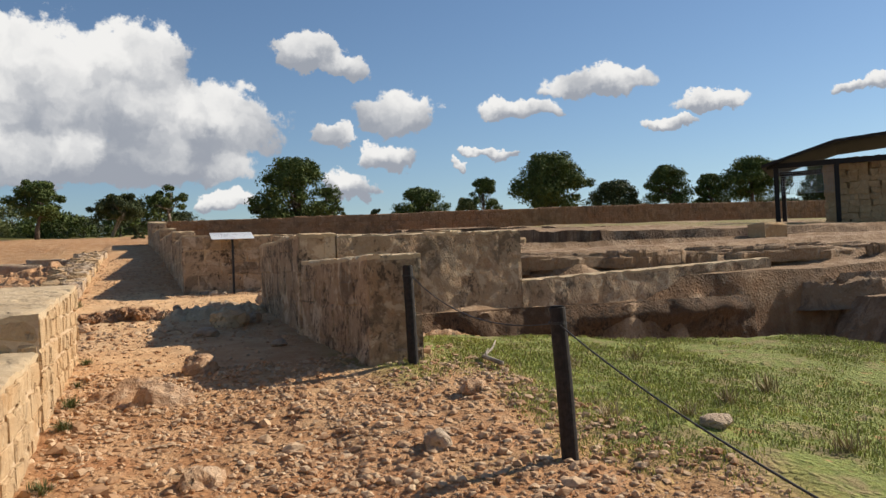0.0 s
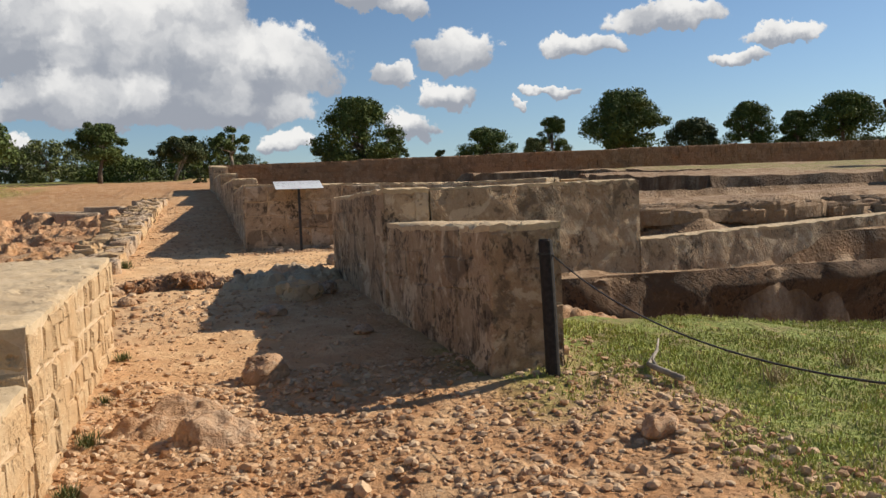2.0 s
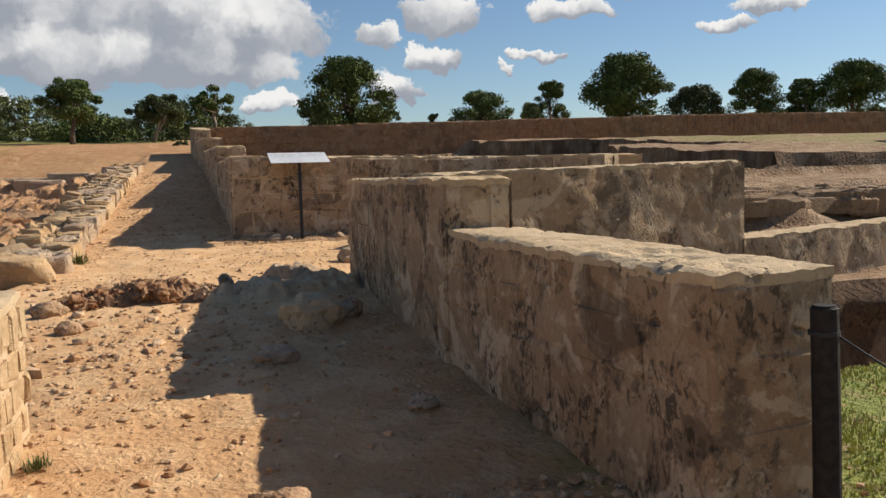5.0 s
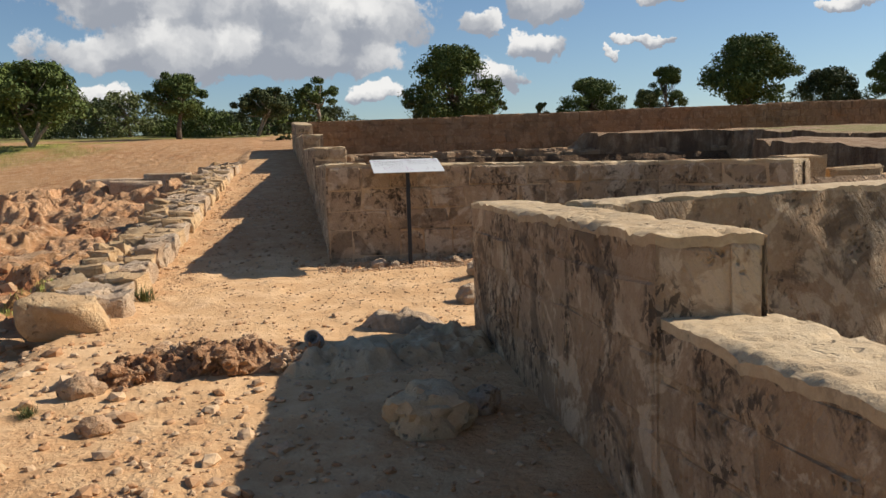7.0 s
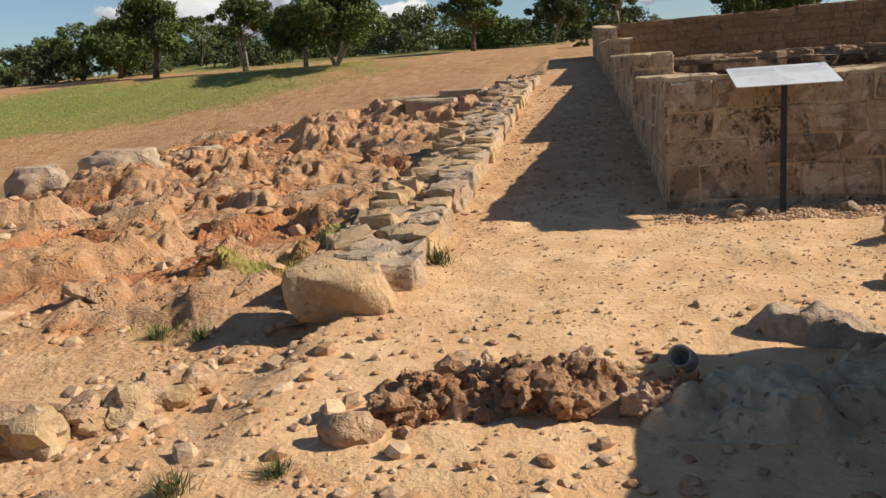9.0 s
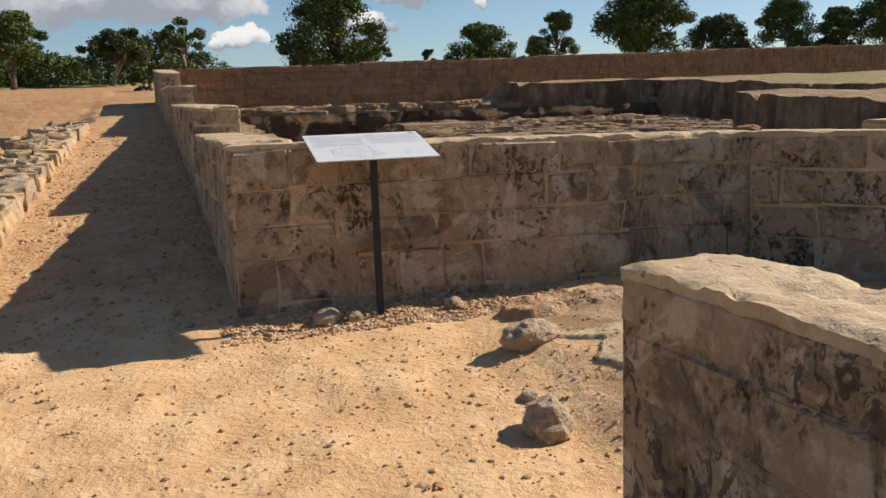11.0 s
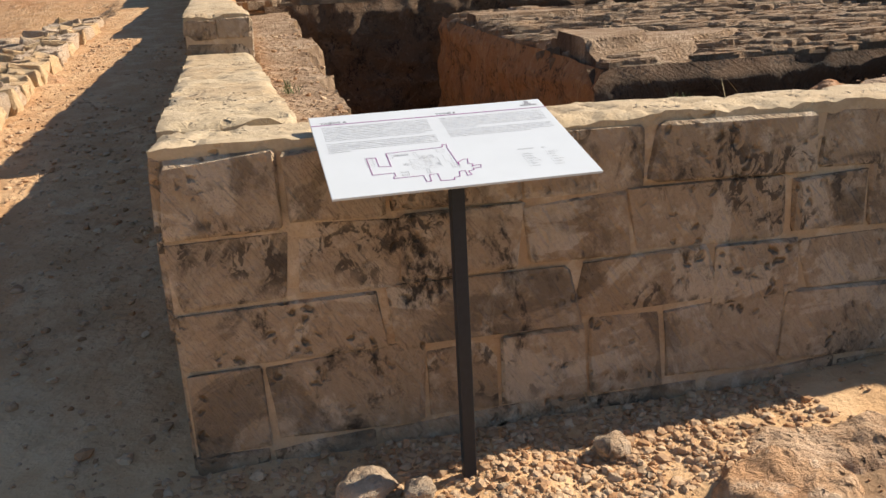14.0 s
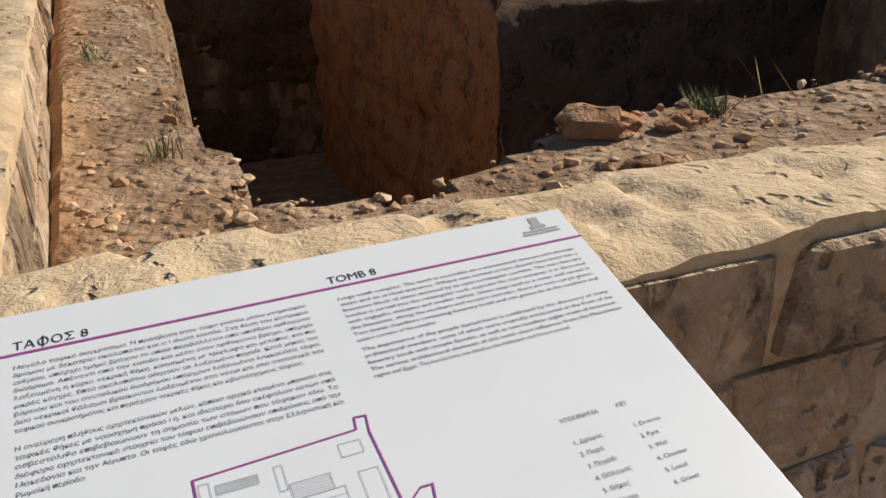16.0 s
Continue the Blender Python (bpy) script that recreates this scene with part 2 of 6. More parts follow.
def ground_build(n, at, rand, geo):
    def mask(name):
        a = n.add("ShaderNodeAttribute")
        a.attribute_name = name
        return a.outputs["Fac"]
    big = n.noise(at, 0.45, 4.0, 0.6)
    mid = n.noise(at, 3.0, 5.0, 0.65)
    small = n.noise(at, 22.0, 5.0, 0.7)
    grit = n.cells(at, 60.0)
    c = n.mix(n.step(big, 0.35, 0.65), (0.385, 0.192, 0.083), (0.44, 0.245, 0.115))
    c = n.mix(n.math("MULTIPLY", n.step(mid, 0.42, 0.68), 0.75), c, (0.535, 0.345, 0.185))
    c = n.mix(n.math("MULTIPLY", n.step(small, 0.55, 0.75), 0.5), c, (0.25, 0.13, 0.06))
    c = n.mix(n.math("MULTIPLY", n.step(grit, 0.28, 0.12), n.step(mid, 0.4, 0.6)), c, (0.52, 0.39, 0.25))
    red = n.mix(n.step(mid, 0.4, 0.65), (0.38, 0.155, 0.065), (0.48, 0.235, 0.11))
    c = n.mix(mask("red"), c, red)
    dust = n.mix(n.step(mid, 0.4, 0.65), (0.59, 0.362, 0.182), (0.68, 0.452, 0.250))
    c = n.mix(mask("dust"), c, dust)
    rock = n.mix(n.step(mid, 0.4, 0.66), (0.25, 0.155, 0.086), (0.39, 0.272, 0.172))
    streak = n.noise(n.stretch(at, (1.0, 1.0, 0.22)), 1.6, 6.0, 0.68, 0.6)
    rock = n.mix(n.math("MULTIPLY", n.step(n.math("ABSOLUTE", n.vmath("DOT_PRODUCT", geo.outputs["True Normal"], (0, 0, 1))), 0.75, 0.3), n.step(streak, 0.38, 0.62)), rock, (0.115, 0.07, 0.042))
    rock = n.mix(n.math("MULTIPLY", n.step(small, 0.5, 0.72), 0.6), rock, (0.20, 0.125, 0.07))
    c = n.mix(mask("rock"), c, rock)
    grass = n.mix(n.step(small, 0.4, 0.62), (0.13, 0.165, 0.032), (0.25, 0.27, 0.065))
    grass = n.mix(n.math("MULTIPLY", n.step(mid, 0.47, 0.66), 0.85), grass, (0.27, 0.20, 0.095))
    c = n.mix(n.math("MULTIPLY", mask("grass"), n.step(n.math("ADD", mid, n.math("MULTIPLY", n.math("SUBTRACT", small, 0.5), 0.6)), 0.26, 0.42)), c, grass)
    h = n.math("ADD", n.math("MULTIPLY", mid, 0.8), n.math("MULTIPLY", small, 0.35))
    crumbs = n.cells(at, 14.0)
    rough_here = n.math("SUBTRACT", 1.0, n.math("MULTIPLY", mask("dust"), 0.8))
    h = n.math("SUBTRACT", h, n.math("MULTIPLY", n.math("MULTIPLY", n.step(crumbs, 0.1, 0.5), 0.22), rough_here))
    return c, 0.95, h, n.math("ADD", 0.030, n.math("MULTIPLY", rough_here, 0.055))


soil = material("dry earth", ground_build)


def plain_build(colour, rough, grain=20.0, vary=0.35, depth=0.004):
    def build(n, at, rand, geo):
        g = n.noise(at, grain, 5.0, 0.6)
        d = tuple(v * (1 - vary) for v in colour)
        return n.mix(n.step(g, 0.35, 0.65), d, colour), rough, g, depth
    return build


def leaf_build(a, b):
    def build(n, at, rand, geo):
        isl = geo.outputs["Random Per Island"]
        patch = n.noise(at, 0.9, 3.0, 0.6)
        c = n.mix(isl, a, b)
        return n.mix(n.math("MULTIPLY", n.step(patch, 0.45, 0.65), 0.5), c, tuple(v * 1.5 for v in b)), 0.75, None, 0.0
    return build


def pebble_build(n, at, rand, geo):
    isl = geo.outputs["Random Per Island"]
    c = n.mix(isl, (0.36, 0.19, 0.09), (0.57, 0.41, 0.26))
    g = n.noise(at, 40.0, 4.0, 0.6)
    return n.mix(n.math("MULTIPLY", n.step(g, 0.5, 0.7), 0.5), c, (0.24, 0.14, 0.07)), 0.95, g, 0.008


pebble_mat = material("limestone pebbles", pebble_build)
needles = material("pine needles", leaf_build((0.040, 0.066, 0.016), (0.095, 0.125, 0.030)))
dark_leaves = material("dark shrub leaves", leaf_build((0.038, 0.055, 0.020), (0.080, 0.096, 0.036)))
light_leaves = material("olive shrub leaves", leaf_build((0.060, 0.080, 0.024), (0.125, 0.140, 0.050)))
straw = material("dry grass", leaf_build((0.24, 0.18, 0.09), (0.36, 0.28, 0.15)))
blade_mat = material("grass blades", leaf_build((0.22, 0.265, 0.05), (0.44, 0.43, 0.115)))
bark = material("grey bark", plain_build((0.16, 0.125, 0.095), 0.9, 9.0, 0.5, 0.03))
pale_bark = material("pale bark", plain_build((0.34, 0.29, 0.23), 0.9, 9.0, 0.45, 0.02))
post_wood = material("charred brown post", plain_build((0.030, 0.024, 0.021), 0.7, 30.0, 0.5, 0.004))
rope_mat = material("dark wire rope", plain_build((0.045, 0.042, 0.042), 0.6, 120.0, 0.4, 0.001))
sign_metal = material("anthracite metal", plain_build((0.030, 0.032, 0.036), 0.45, 40.0, 0.15, 0.0005))
sign_white = material("white sign panel", plain_build((0.60, 0.62, 0.63), 0.45, 6.0, 0.03, 0.0002))
ink = material("black print", plain_build((0.035, 0.035, 0.04), 0.6, 50.0, 0.1, 0.0))
text_ink = material("dark grey print", plain_build((0.15, 0.15, 0.155), 0.6, 50.0, 0.1, 0.0))
grey_ink = material("grey print", plain_build((0.30, 0.30, 0.31), 0.6, 50.0, 0.1, 0.0))
purple_ink = material("purple print", plain_build((0.30, 0.055, 0.24), 0.6, 50.0, 0.1, 0.0))
planks_mat = material("weathered boards", plain_build((0.36, 0.27, 0.18), 0.85, 14.0, 0.4, 0.006))
shed_mat = material("dark painted timber", plain_build((0.025, 0.020, 0.018), 0.7, 12.0, 0.3, 0.005))
mesh_mat = material("grey netting", plain_build((0.42, 0.43, 0.44), 0.8, 30.0, 0.2, 0.001))
pipe_mat = material("grey pipe", plain_build((0.36, 0.32, 0.27), 0.8, 30.0, 0.4, 0.004))
house_white = material("white render", plain_build((0.72, 0.71, 0.68), 0.9, 3.0, 0.1, 0.002))
glass_dark = material("dark window", plain_build((0.04, 0.05, 0.06), 0.2, 3.0, 0.1, 0.0))


# ---- building helpers ----
def mesh_of(name, bm, mat_, smooth=False):
    me = bpy.data.meshes.new(name)
    bm.to_mesh(me)
    bm.free()
    me.materials.append(mat_)
    if smooth:
        me.shade_smooth()
    return me


def part(name, bm, mat_, parent, label="", smooth=False):
    ob = new(name, mesh_of(name, bm, mat_, smooth))
    ob.parent = parent
    if label:
        tagged(ob, label)
    return ob


def thing(name, bm, mat_, label, category, group="", kind="", smooth=False):
    return tagged(new(name, mesh_of(name, bm, mat_, smooth)), label, category, group, kind)


def raw(name, verts, faces, mat_):
    me = bpy.data.meshes.new(name)
    me.from_pydata(verts, [], faces)
    me.materials.append(mat_)
    return me


def add_box(bm, m, size, bevel=0.0):
    got = bmesh.ops.create_cube(bm, size=1.0, matrix=m @ Matrix.Diagonal((*size, 1)))
    if bevel:
        edges = {e for v in got["verts"] for e in v.link_edges}
        bmesh.ops.bevel(bm, geom=list(edges), offset=bevel, segments=2, affect="EDGES", profile=0.6)


def add_tube(bm, pts, radii, sides=8):
    rings = []
    for i, p in enumerate(pts):
        d = (pts[min(i + 1, len(pts) - 1)] - pts[max(i - 1, 0)]).normalized()
        q = d.to_track_quat("Z", "Y")
        rings.append([bm.verts.new(p + q @ Vector((math.cos(a) * radii[i], math.sin(a) * radii[i], 0))) for a in (2 * math.pi * k / sides for k in range(sides))])
    for a, b in zip(rings, rings[1:]):
        for k in range(sides):
            bm.faces.new((a[k], a[(k + 1) % sides], b[(k + 1) % sides], b[k]))
    bm.faces.new(rings[0][::-1])
    bm.faces.new(rings[-1])


def ease(a, b, x):
    t = np.clip((x - a) / (b - a), 0, 1)
    return t * t * (3 - 2 * t)


def wave(x, y, seed, scale):
    """Smooth value noise on arrays, about -1 to 1."""
    x, y = x * scale + seed * 17.3, y * scale - seed * 9.1
    i, j = np.floor(x).astype(np.int64), np.floor(y).astype(np.int64)
    u, v = x - i, y - j
    u, v = u * u * (3 - 2 * u), v * v * (3 - 2 * v)

    def h(a, b):
        k = (a * 374761393 + b * 668265263 + seed * 974711) & 0x7FFFFFFF
        k = ((k ^ (k >> 13)) * 1274126177) & 0x7FFFFFFF
        return ((k ^ (k >> 16)) & 0xFFFF) / 32767.5 - 1
    return (h(i, j) * (1 - u) + h(i + 1, j) * u) * (1 - v) + (h(i, j + 1) * (1 - u) + h(i + 1, j + 1) * u) * v


def knobs(x, y, seed, scale):
    """Distance to the nearest of scattered points, about 0 to 1."""
    x, y = x * scale + seed * 3.7, y * scale + seed * 5.9
    i, j = np.floor(x).astype(np.int64), np.floor(y).astype(np.int64)
    best = np.full(np.shape(x), 9.0)
    for di in (-1, 0, 1):
        for dj in (-1, 0, 1):
            k = ((i + di) * 374761393 + (j + dj) * 668265263 + seed * 974711) & 0x7FFFFFFF
            k = ((k ^ (k >> 13)) * 1274126177) & 0x7FFFFFFF
            fx, fy = i + di + (k & 0xFFF) / 4095.0, j + dj + ((k >> 12) & 0xFFF) / 4095.0
            best = np.minimum(best, np.hypot(x - fx, y - fy))
    return best


def fractal(x, y, seed, scale, octaves=4, gain=0.5):
    return sum(wave(x, y, seed + k, scale * 2.03 ** k) * gain ** k for k in range(octaves))


# ---- the lie of the land ----
def inside(x, y, x0, x1, y0, y1, soft=0.1):
    return ease(x0 - soft, x0 + soft, x) * ease(x1 + soft, x1 - soft, x) * ease(y0 - soft, y0 + soft, y) * ease(y1 + soft, y1 - soft, y)


def land(x, y):
    """Height of the ground, and how far it is grass, bare rock, red earth and dust."""
    x, y = np.asarray(x, float), np.asarray(y, float)
    px, py = x, y
    # the bank and the cut beside the path lie along their own slanting lines
    y = np.interp(py, (-400, 0.1, 3.8, 7.65, 13.75, 17.4, 900), (-400, 0, 3.3, 6.64, 12.69, 17.4, 900))
    y = np.where(px < 2.0, py, py + (y - py) * ease(2.0, 2.8, px))
    x = px + ((px - 0.66 + 0.045 * y) / 1.10 - px) * ease(16.0, 13.6, py) * ease(1.9, 2.6, px + 0.12 * np.clip(7.7 - py, 0, 8))
    wob = fractal(x, y, 3, 0.7, 3)
    wx, wy = x + 0.16 * fractal(x, y, 5, 1.3, 3), y + 0.16 * fractal(x, y, 8, 1.3, 3)
    z = np.interp(py, (-400, -30, -4, 0, 3.7, 6.2, 7.7, 10.4, 13.5, 17.5, 20, 37, 42, 60, 110, 600), (-8, -1.8, 0.28, 0.69, 1.09, 1.24, 1.37, 1.55, 1.75, 2.02, 2.22, 3.76, 4.25, 5.6, 7.0, 9.0))
    z = z + 0.05 * np.clip(px - 0.6, 0, 1.7) * ease(11, 8, py)
    # the lower rocky plot and the field beside the ramp
    zl = np.interp(y, (10, 13, 15, 21, 27, 33, 38, 44, 60, 110, 600), (1.55, 1.66, 1.66, 1.90, 2.40, 3.12, 3.78, 4.5, 5.5, 7.0, 9.0))
    zl = zl - 0.105 * np.clip(-x - 3.5, 0, 13) * ease(19, 28, y) * ease(46, 33, y)
    wl = ease(-1.75, -2.15, wx) * ease(10, 13.5, y)
    z = z * (1 - wl) + zl * wl
    # the grass bank beside the path falls away to a cut
    bank = ease(1.9, 5.5, x) * ease(13, 9, y)
    z = z - 0.22 * bank - 0.05 * np.clip(x - 2, 0, 8) * ease(6.5, 2.0, y)
    edge = 8.9 - 0.42 * np.clip(x - 4.3, 0, 9) + 0.25 * wob
    cut = ease(0.0, 0.5, wy - edge) * ease(2.1, 2.5, wx) * ease(12.9, 12.3, wy)
    cut = np.maximum(cut, ease(6.2, 7.2, wx - 0.35 * (9 - y)) * ease(12.9, 12.2, wy) * ease(-2, 1, y))
    z = z * (1 - cut) + (0.35 + 0.12 * wob) * cut
    shelf = inside(wx, wy, 2.2, 9.0, 11.35, 12.6, 0.12)
    z = z * (1 - shelf) + np.maximum(z, 1.60 + 0.08 * wob) * shelf
    # stepped bedrock beyond the long low wall
    step = np.interp(y + 0.5 * wob, (12.6, 13.6, 14.0, 15.6, 16.0, 18.2, 18.5, 30), (2.0, 2.1, 2.35, 2.45, 2.62, 2.70, 2.82, 2.85)) + 0.016 * np.clip(x - 8, 0, 12)
    ws = ease(5.6, 6.3, wx) * ease(12.5, 12.8, y)
    z = z * (1 - ws) + step * ws
    wr = ease(11.2, 11.6, wx) * ease(12.8, 12.4, y) * ease(4, 9, y)
    tread = np.floor((wy + 0.25 * wob - 6.0) / 1.6)
    z = z * (1 - wr) + (0.1 + 0.46 * np.clip(tread, -1, 4) + 0.03 * wob) * wr
    # level before the sign wall, sinking into the cut at its far end
    wf = inside(px + 0.1 * wob, py, 2.1, 5.6, 13.3, 17.9, 0.3)
    z = z * (1 - wf) + (2.03 + 0.05 * ease(2.2, 4.2, px) - 0.22 * ease(4.0, 4.6, px) * ease(16.65, 17.0, py) - 0.4 * ease(4.75, 5.2, px) * ease(16.5, 17.0, py) - 0.3 * ease(4.9, 5.4, px)) * wf
    # ground over the tomb: rim, far field
    zr = 2.78 + 0.054 * x + 0.012 * y - 0.5 * ease(16, 20, x) * ease(30, 22, y)
    zr = np.minimum(zr, 2.90 + 0.035 * np.clip(y - 19, 0, 17.4) + 0.2 * np.clip(y - 36.6, 0, 40))
    zr = np.where((y > 18) & (y < 37), zr - 0.45 * ease(6, 9.5, x) * ease(16.5, 14, x), zr)
    zr = zr + 0.055 * np.clip(x - 1.7, 0, 4.2) * ease(19.5, 19.2, y) * ease(6.4, 5.4, x)
    wk = ease(0.7, 1.0, x) * ease(17.85, 18.05, y)
    far = ease(45, 75, y)
    z = z * (1 - wk) + (zr * (1 - far) + np.maximum(z, zr) * far) * wk
    # terrace behind the stepped bedrock, with a cut face
    wt = ease(10.35, 10.55, wx) * ease(19.1, 19.25, wy + 0.05 * (x - 10)) * ease(40, 38, y)
    z = z * (1 - wt) + np.maximum(z, 3.18 + 0.060 * (y - 19.2) + 0.05 * wob) * wt
    # the sunken court and the rock left standing in it
    pit = np.maximum(inside(wx, wy, 1.64 + 0.02 * (y - 19), 10.5, 19.2, 26.6, 0.09), inside(wx, y, 1.64 + 0.02 * (y - 19), 15.5, 25.9, 36.4, 0.06))
    rock = inside(x, y, 5.75, 14.6, 25.95, 35.2, 0.05)
    layers = 2.44 + 0.058 * (y - 26) + 0.13 * np.round(2.2 * fractal(x * 0.22, y, 21, 0.55, 3)) * ease(25.9, 27.0, y)
    floor = -2.4 + 0.05 * wob
    z = z * (1 - pit) + floor * pit
    z = z * (1 - rock) + layers * rock
    # rough rock in the excavated plot
    plot = inside(wx, wy, -12.5, -2.1, 15.2, 32.5, 0.9) * ease(-1.0, 0.6, wx + 12.2 + 0.45 * (26 - wy) * (wy < 26))
    lump = fractal(x, y, 31, 0.9, 5, 0.55)
    dome = np.sqrt(np.clip(1 - knobs(wx, wy, 45, 1.3) ** 2 * 1.5, 0, 1)) * 0.55 + np.sqrt(np.clip(1 - knobs(wx, wy, 46, 3.6) ** 2 * 1.6, 0, 1)) * 0.30
    z = z + plot * (0.10 * np.clip(lump, -0.4, 1.2) + 0.19 * dome * ease(-0.10, 0.20, lump) + 0.03 * np.abs(fractal(x, y, 44, 6.2, 3)))
    # small unevenness
    near = ease(60, 25, np.hypot(x, y - 12))
    z = z + near * (1 - pit) * (0.016 * fractal(x, y, 51, 2.2, 4) + 0.012 * fractal(x, y, 55, 7.0, 3))
    z = z + ease(25, 60, np.hypot(x, y - 12)) * 0.25 * fractal(x, y, 61, 0.05, 4)
    rough_path = inside(x, y, -1.1, 3.0, -6, 8.8, 1.0)
    z = z + rough_path * 0.035 * np.clip(fractal(x, y, 71, 2.6, 4), -0.5, 1.2)
    # what covers it
    patch = fractal(x, y, 81, 0.5, 4)
    grass = ease(1.75, 2.5, x + 0.5 * patch + 0.25 * np.clip(3 - y, 0, 3)) * ease(12, 9.5, y) * (1 - ease(0.1, 0.5, cut))
    band = ease(-0.8, 0.8, y - 43.3 - 0.32 * x + patch) * ease(0.9, -0.9, y - 52.0 - 0.37 * x + 1.5 * patch) * ease(-7.5, -12.0, x + 2 * patch)
    grass = np.maximum(grass, band * (0.85 + 0.15 * ease(0.3, -0.1, patch)))
    grass = np.maximum(grass, 0.9 * ease(53.5, 56.5, y - 0.10 * x + 2 * patch) * ease(1, -3, x))
    grass = np.maximum(grass, 0.8 * inside(x, y, -16.0, -11.8, 24.0, 31.5, 0.8) * ease(-0.6, 0.1, patch))
    grass = np.maximum(grass, 0.4 * (1 - wt) * ease(-0.6, 0.1, patch) * ease(36.9, 38.0, y + 0.12 * (x - 14)) * ease(7, 11, x))
    grass = np.maximum(grass, 0.6 * ease(15.9, 17.0, x + 0.4 * patch) * ease(20.5, 23.0, y + patch) * ease(-0.5, 0.1, patch))
    grass = np.maximum(grass, 0.9 * inside(x, y, -3.6, -2.1, 15.2, 17.8, 0.5) * ease(-0.2, 0.2, patch))
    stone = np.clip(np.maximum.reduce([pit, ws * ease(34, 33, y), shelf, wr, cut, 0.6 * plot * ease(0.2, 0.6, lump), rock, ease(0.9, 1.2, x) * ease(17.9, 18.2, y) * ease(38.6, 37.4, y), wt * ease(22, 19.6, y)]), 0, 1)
    stone = np.maximum(stone, 0.9 * inside(wx, wy, 2.35, 3.9, 14.6, 16.9, 0.12))
    red = np.clip(plot * ease(0.62, 0.15, lump) + 0.55 * inside(x, y, -1.2, 2.0, -6, 6, 1.5) * ease(-0.3, 0.5, patch), 0, 1)
    dust = np.clip(inside(x, y, -1.6, 4.5, 13.2, 18.2, 1.0) + 0.45 * inside(x, y, -1.9, 0.6, 18, 38, 0.6) + 0.65 * inside(x, y, -5, 1.5, 8, 15, 1.5), 0, 1)
    return z, grass, stone, red, dust


def ground_z(x, y):
    return float(land(np.array([x]), np.array([y]))[0][0])


def spread(lo, hi, fine, far):
    """Grid lines: even between lo and hi, growing wider outside."""
    mid = np.arange(lo, hi + 1e-6, fine)
    out = []
    v, d = hi, fine
    while v < far:
        d *= 1.16
        v += d
        out.append(v)
    back = []
    v, d = lo, fine
    while v > -far:
        d *= 1.16
        v -= d
        back.append(v)
    return np.concatenate([back[::-1], mid, out])


def build_ground():
    gx, gy = spread(-12.5, 9.0, 0.08, 900), spread(-1.0, 36.0, 0.095, 900)
    X, Y = np.meshgrid(gx, gy)
    z, grass, stone, red, dust = land(X.ravel(), Y.ravel())
    me = bpy.data.meshes.new("ground")
    nx, ny = len(gx), len(gy)
    idx = np.arange(nx * ny).reshape(ny, nx)
    quads = np.stack([idx[:-1, :-1], idx[:-1, 1:], idx[1:, 1:], idx[1:, :-1]], -1).reshape(-1, 4)
    me.from_pydata(np.column_stack([X.ravel(), Y.ravel(), z]).tolist(), [], quads.tolist())
    for name, v in (("grass", grass), ("rock", stone), ("red", red), ("dust", dust)):
        me.attributes.new(name, "FLOAT", "POINT").data.foreach_set("value", v.astype(np.float32))
    me.materials.append(soil)
    me.shade_smooth()
    me.set_sharp_from_angle(angle=radians(42))
    return tagged(new("ground", me), "dry orange earth with gravel, grass patches and cut bedrock", "ground", kind="structure")


build_ground()


# ---- walls ----
def block_meshes(size, count, mat_, rnd, rough=0.017):
    out = []
    for k in range(count):
        bm = bmesh.new()
        add_box(bm, Matrix.Identity(4), size)
        for v in bm.verts:
            v.co += Vector((rnd.uniform(-1, 1) * 1.6, rnd.uniform(-1, 1) * 0.4, rnd.uniform(-1, 1) * 1.2)) * rough
        bmesh.ops.bevel(bm, geom=bm.edges[:], offset=min(size) * 0.085, segments=1, affect="EDGES", profile=0.5)
        for v in bm.verts:
            v.co += Vector((rnd.uniform(-1, 1), rnd.uniform(-0.6, 0.6), rnd.uniform(-1, 1))) * rough * 0.6
        out.append(mesh_of("block", bm, mat_))
    return out


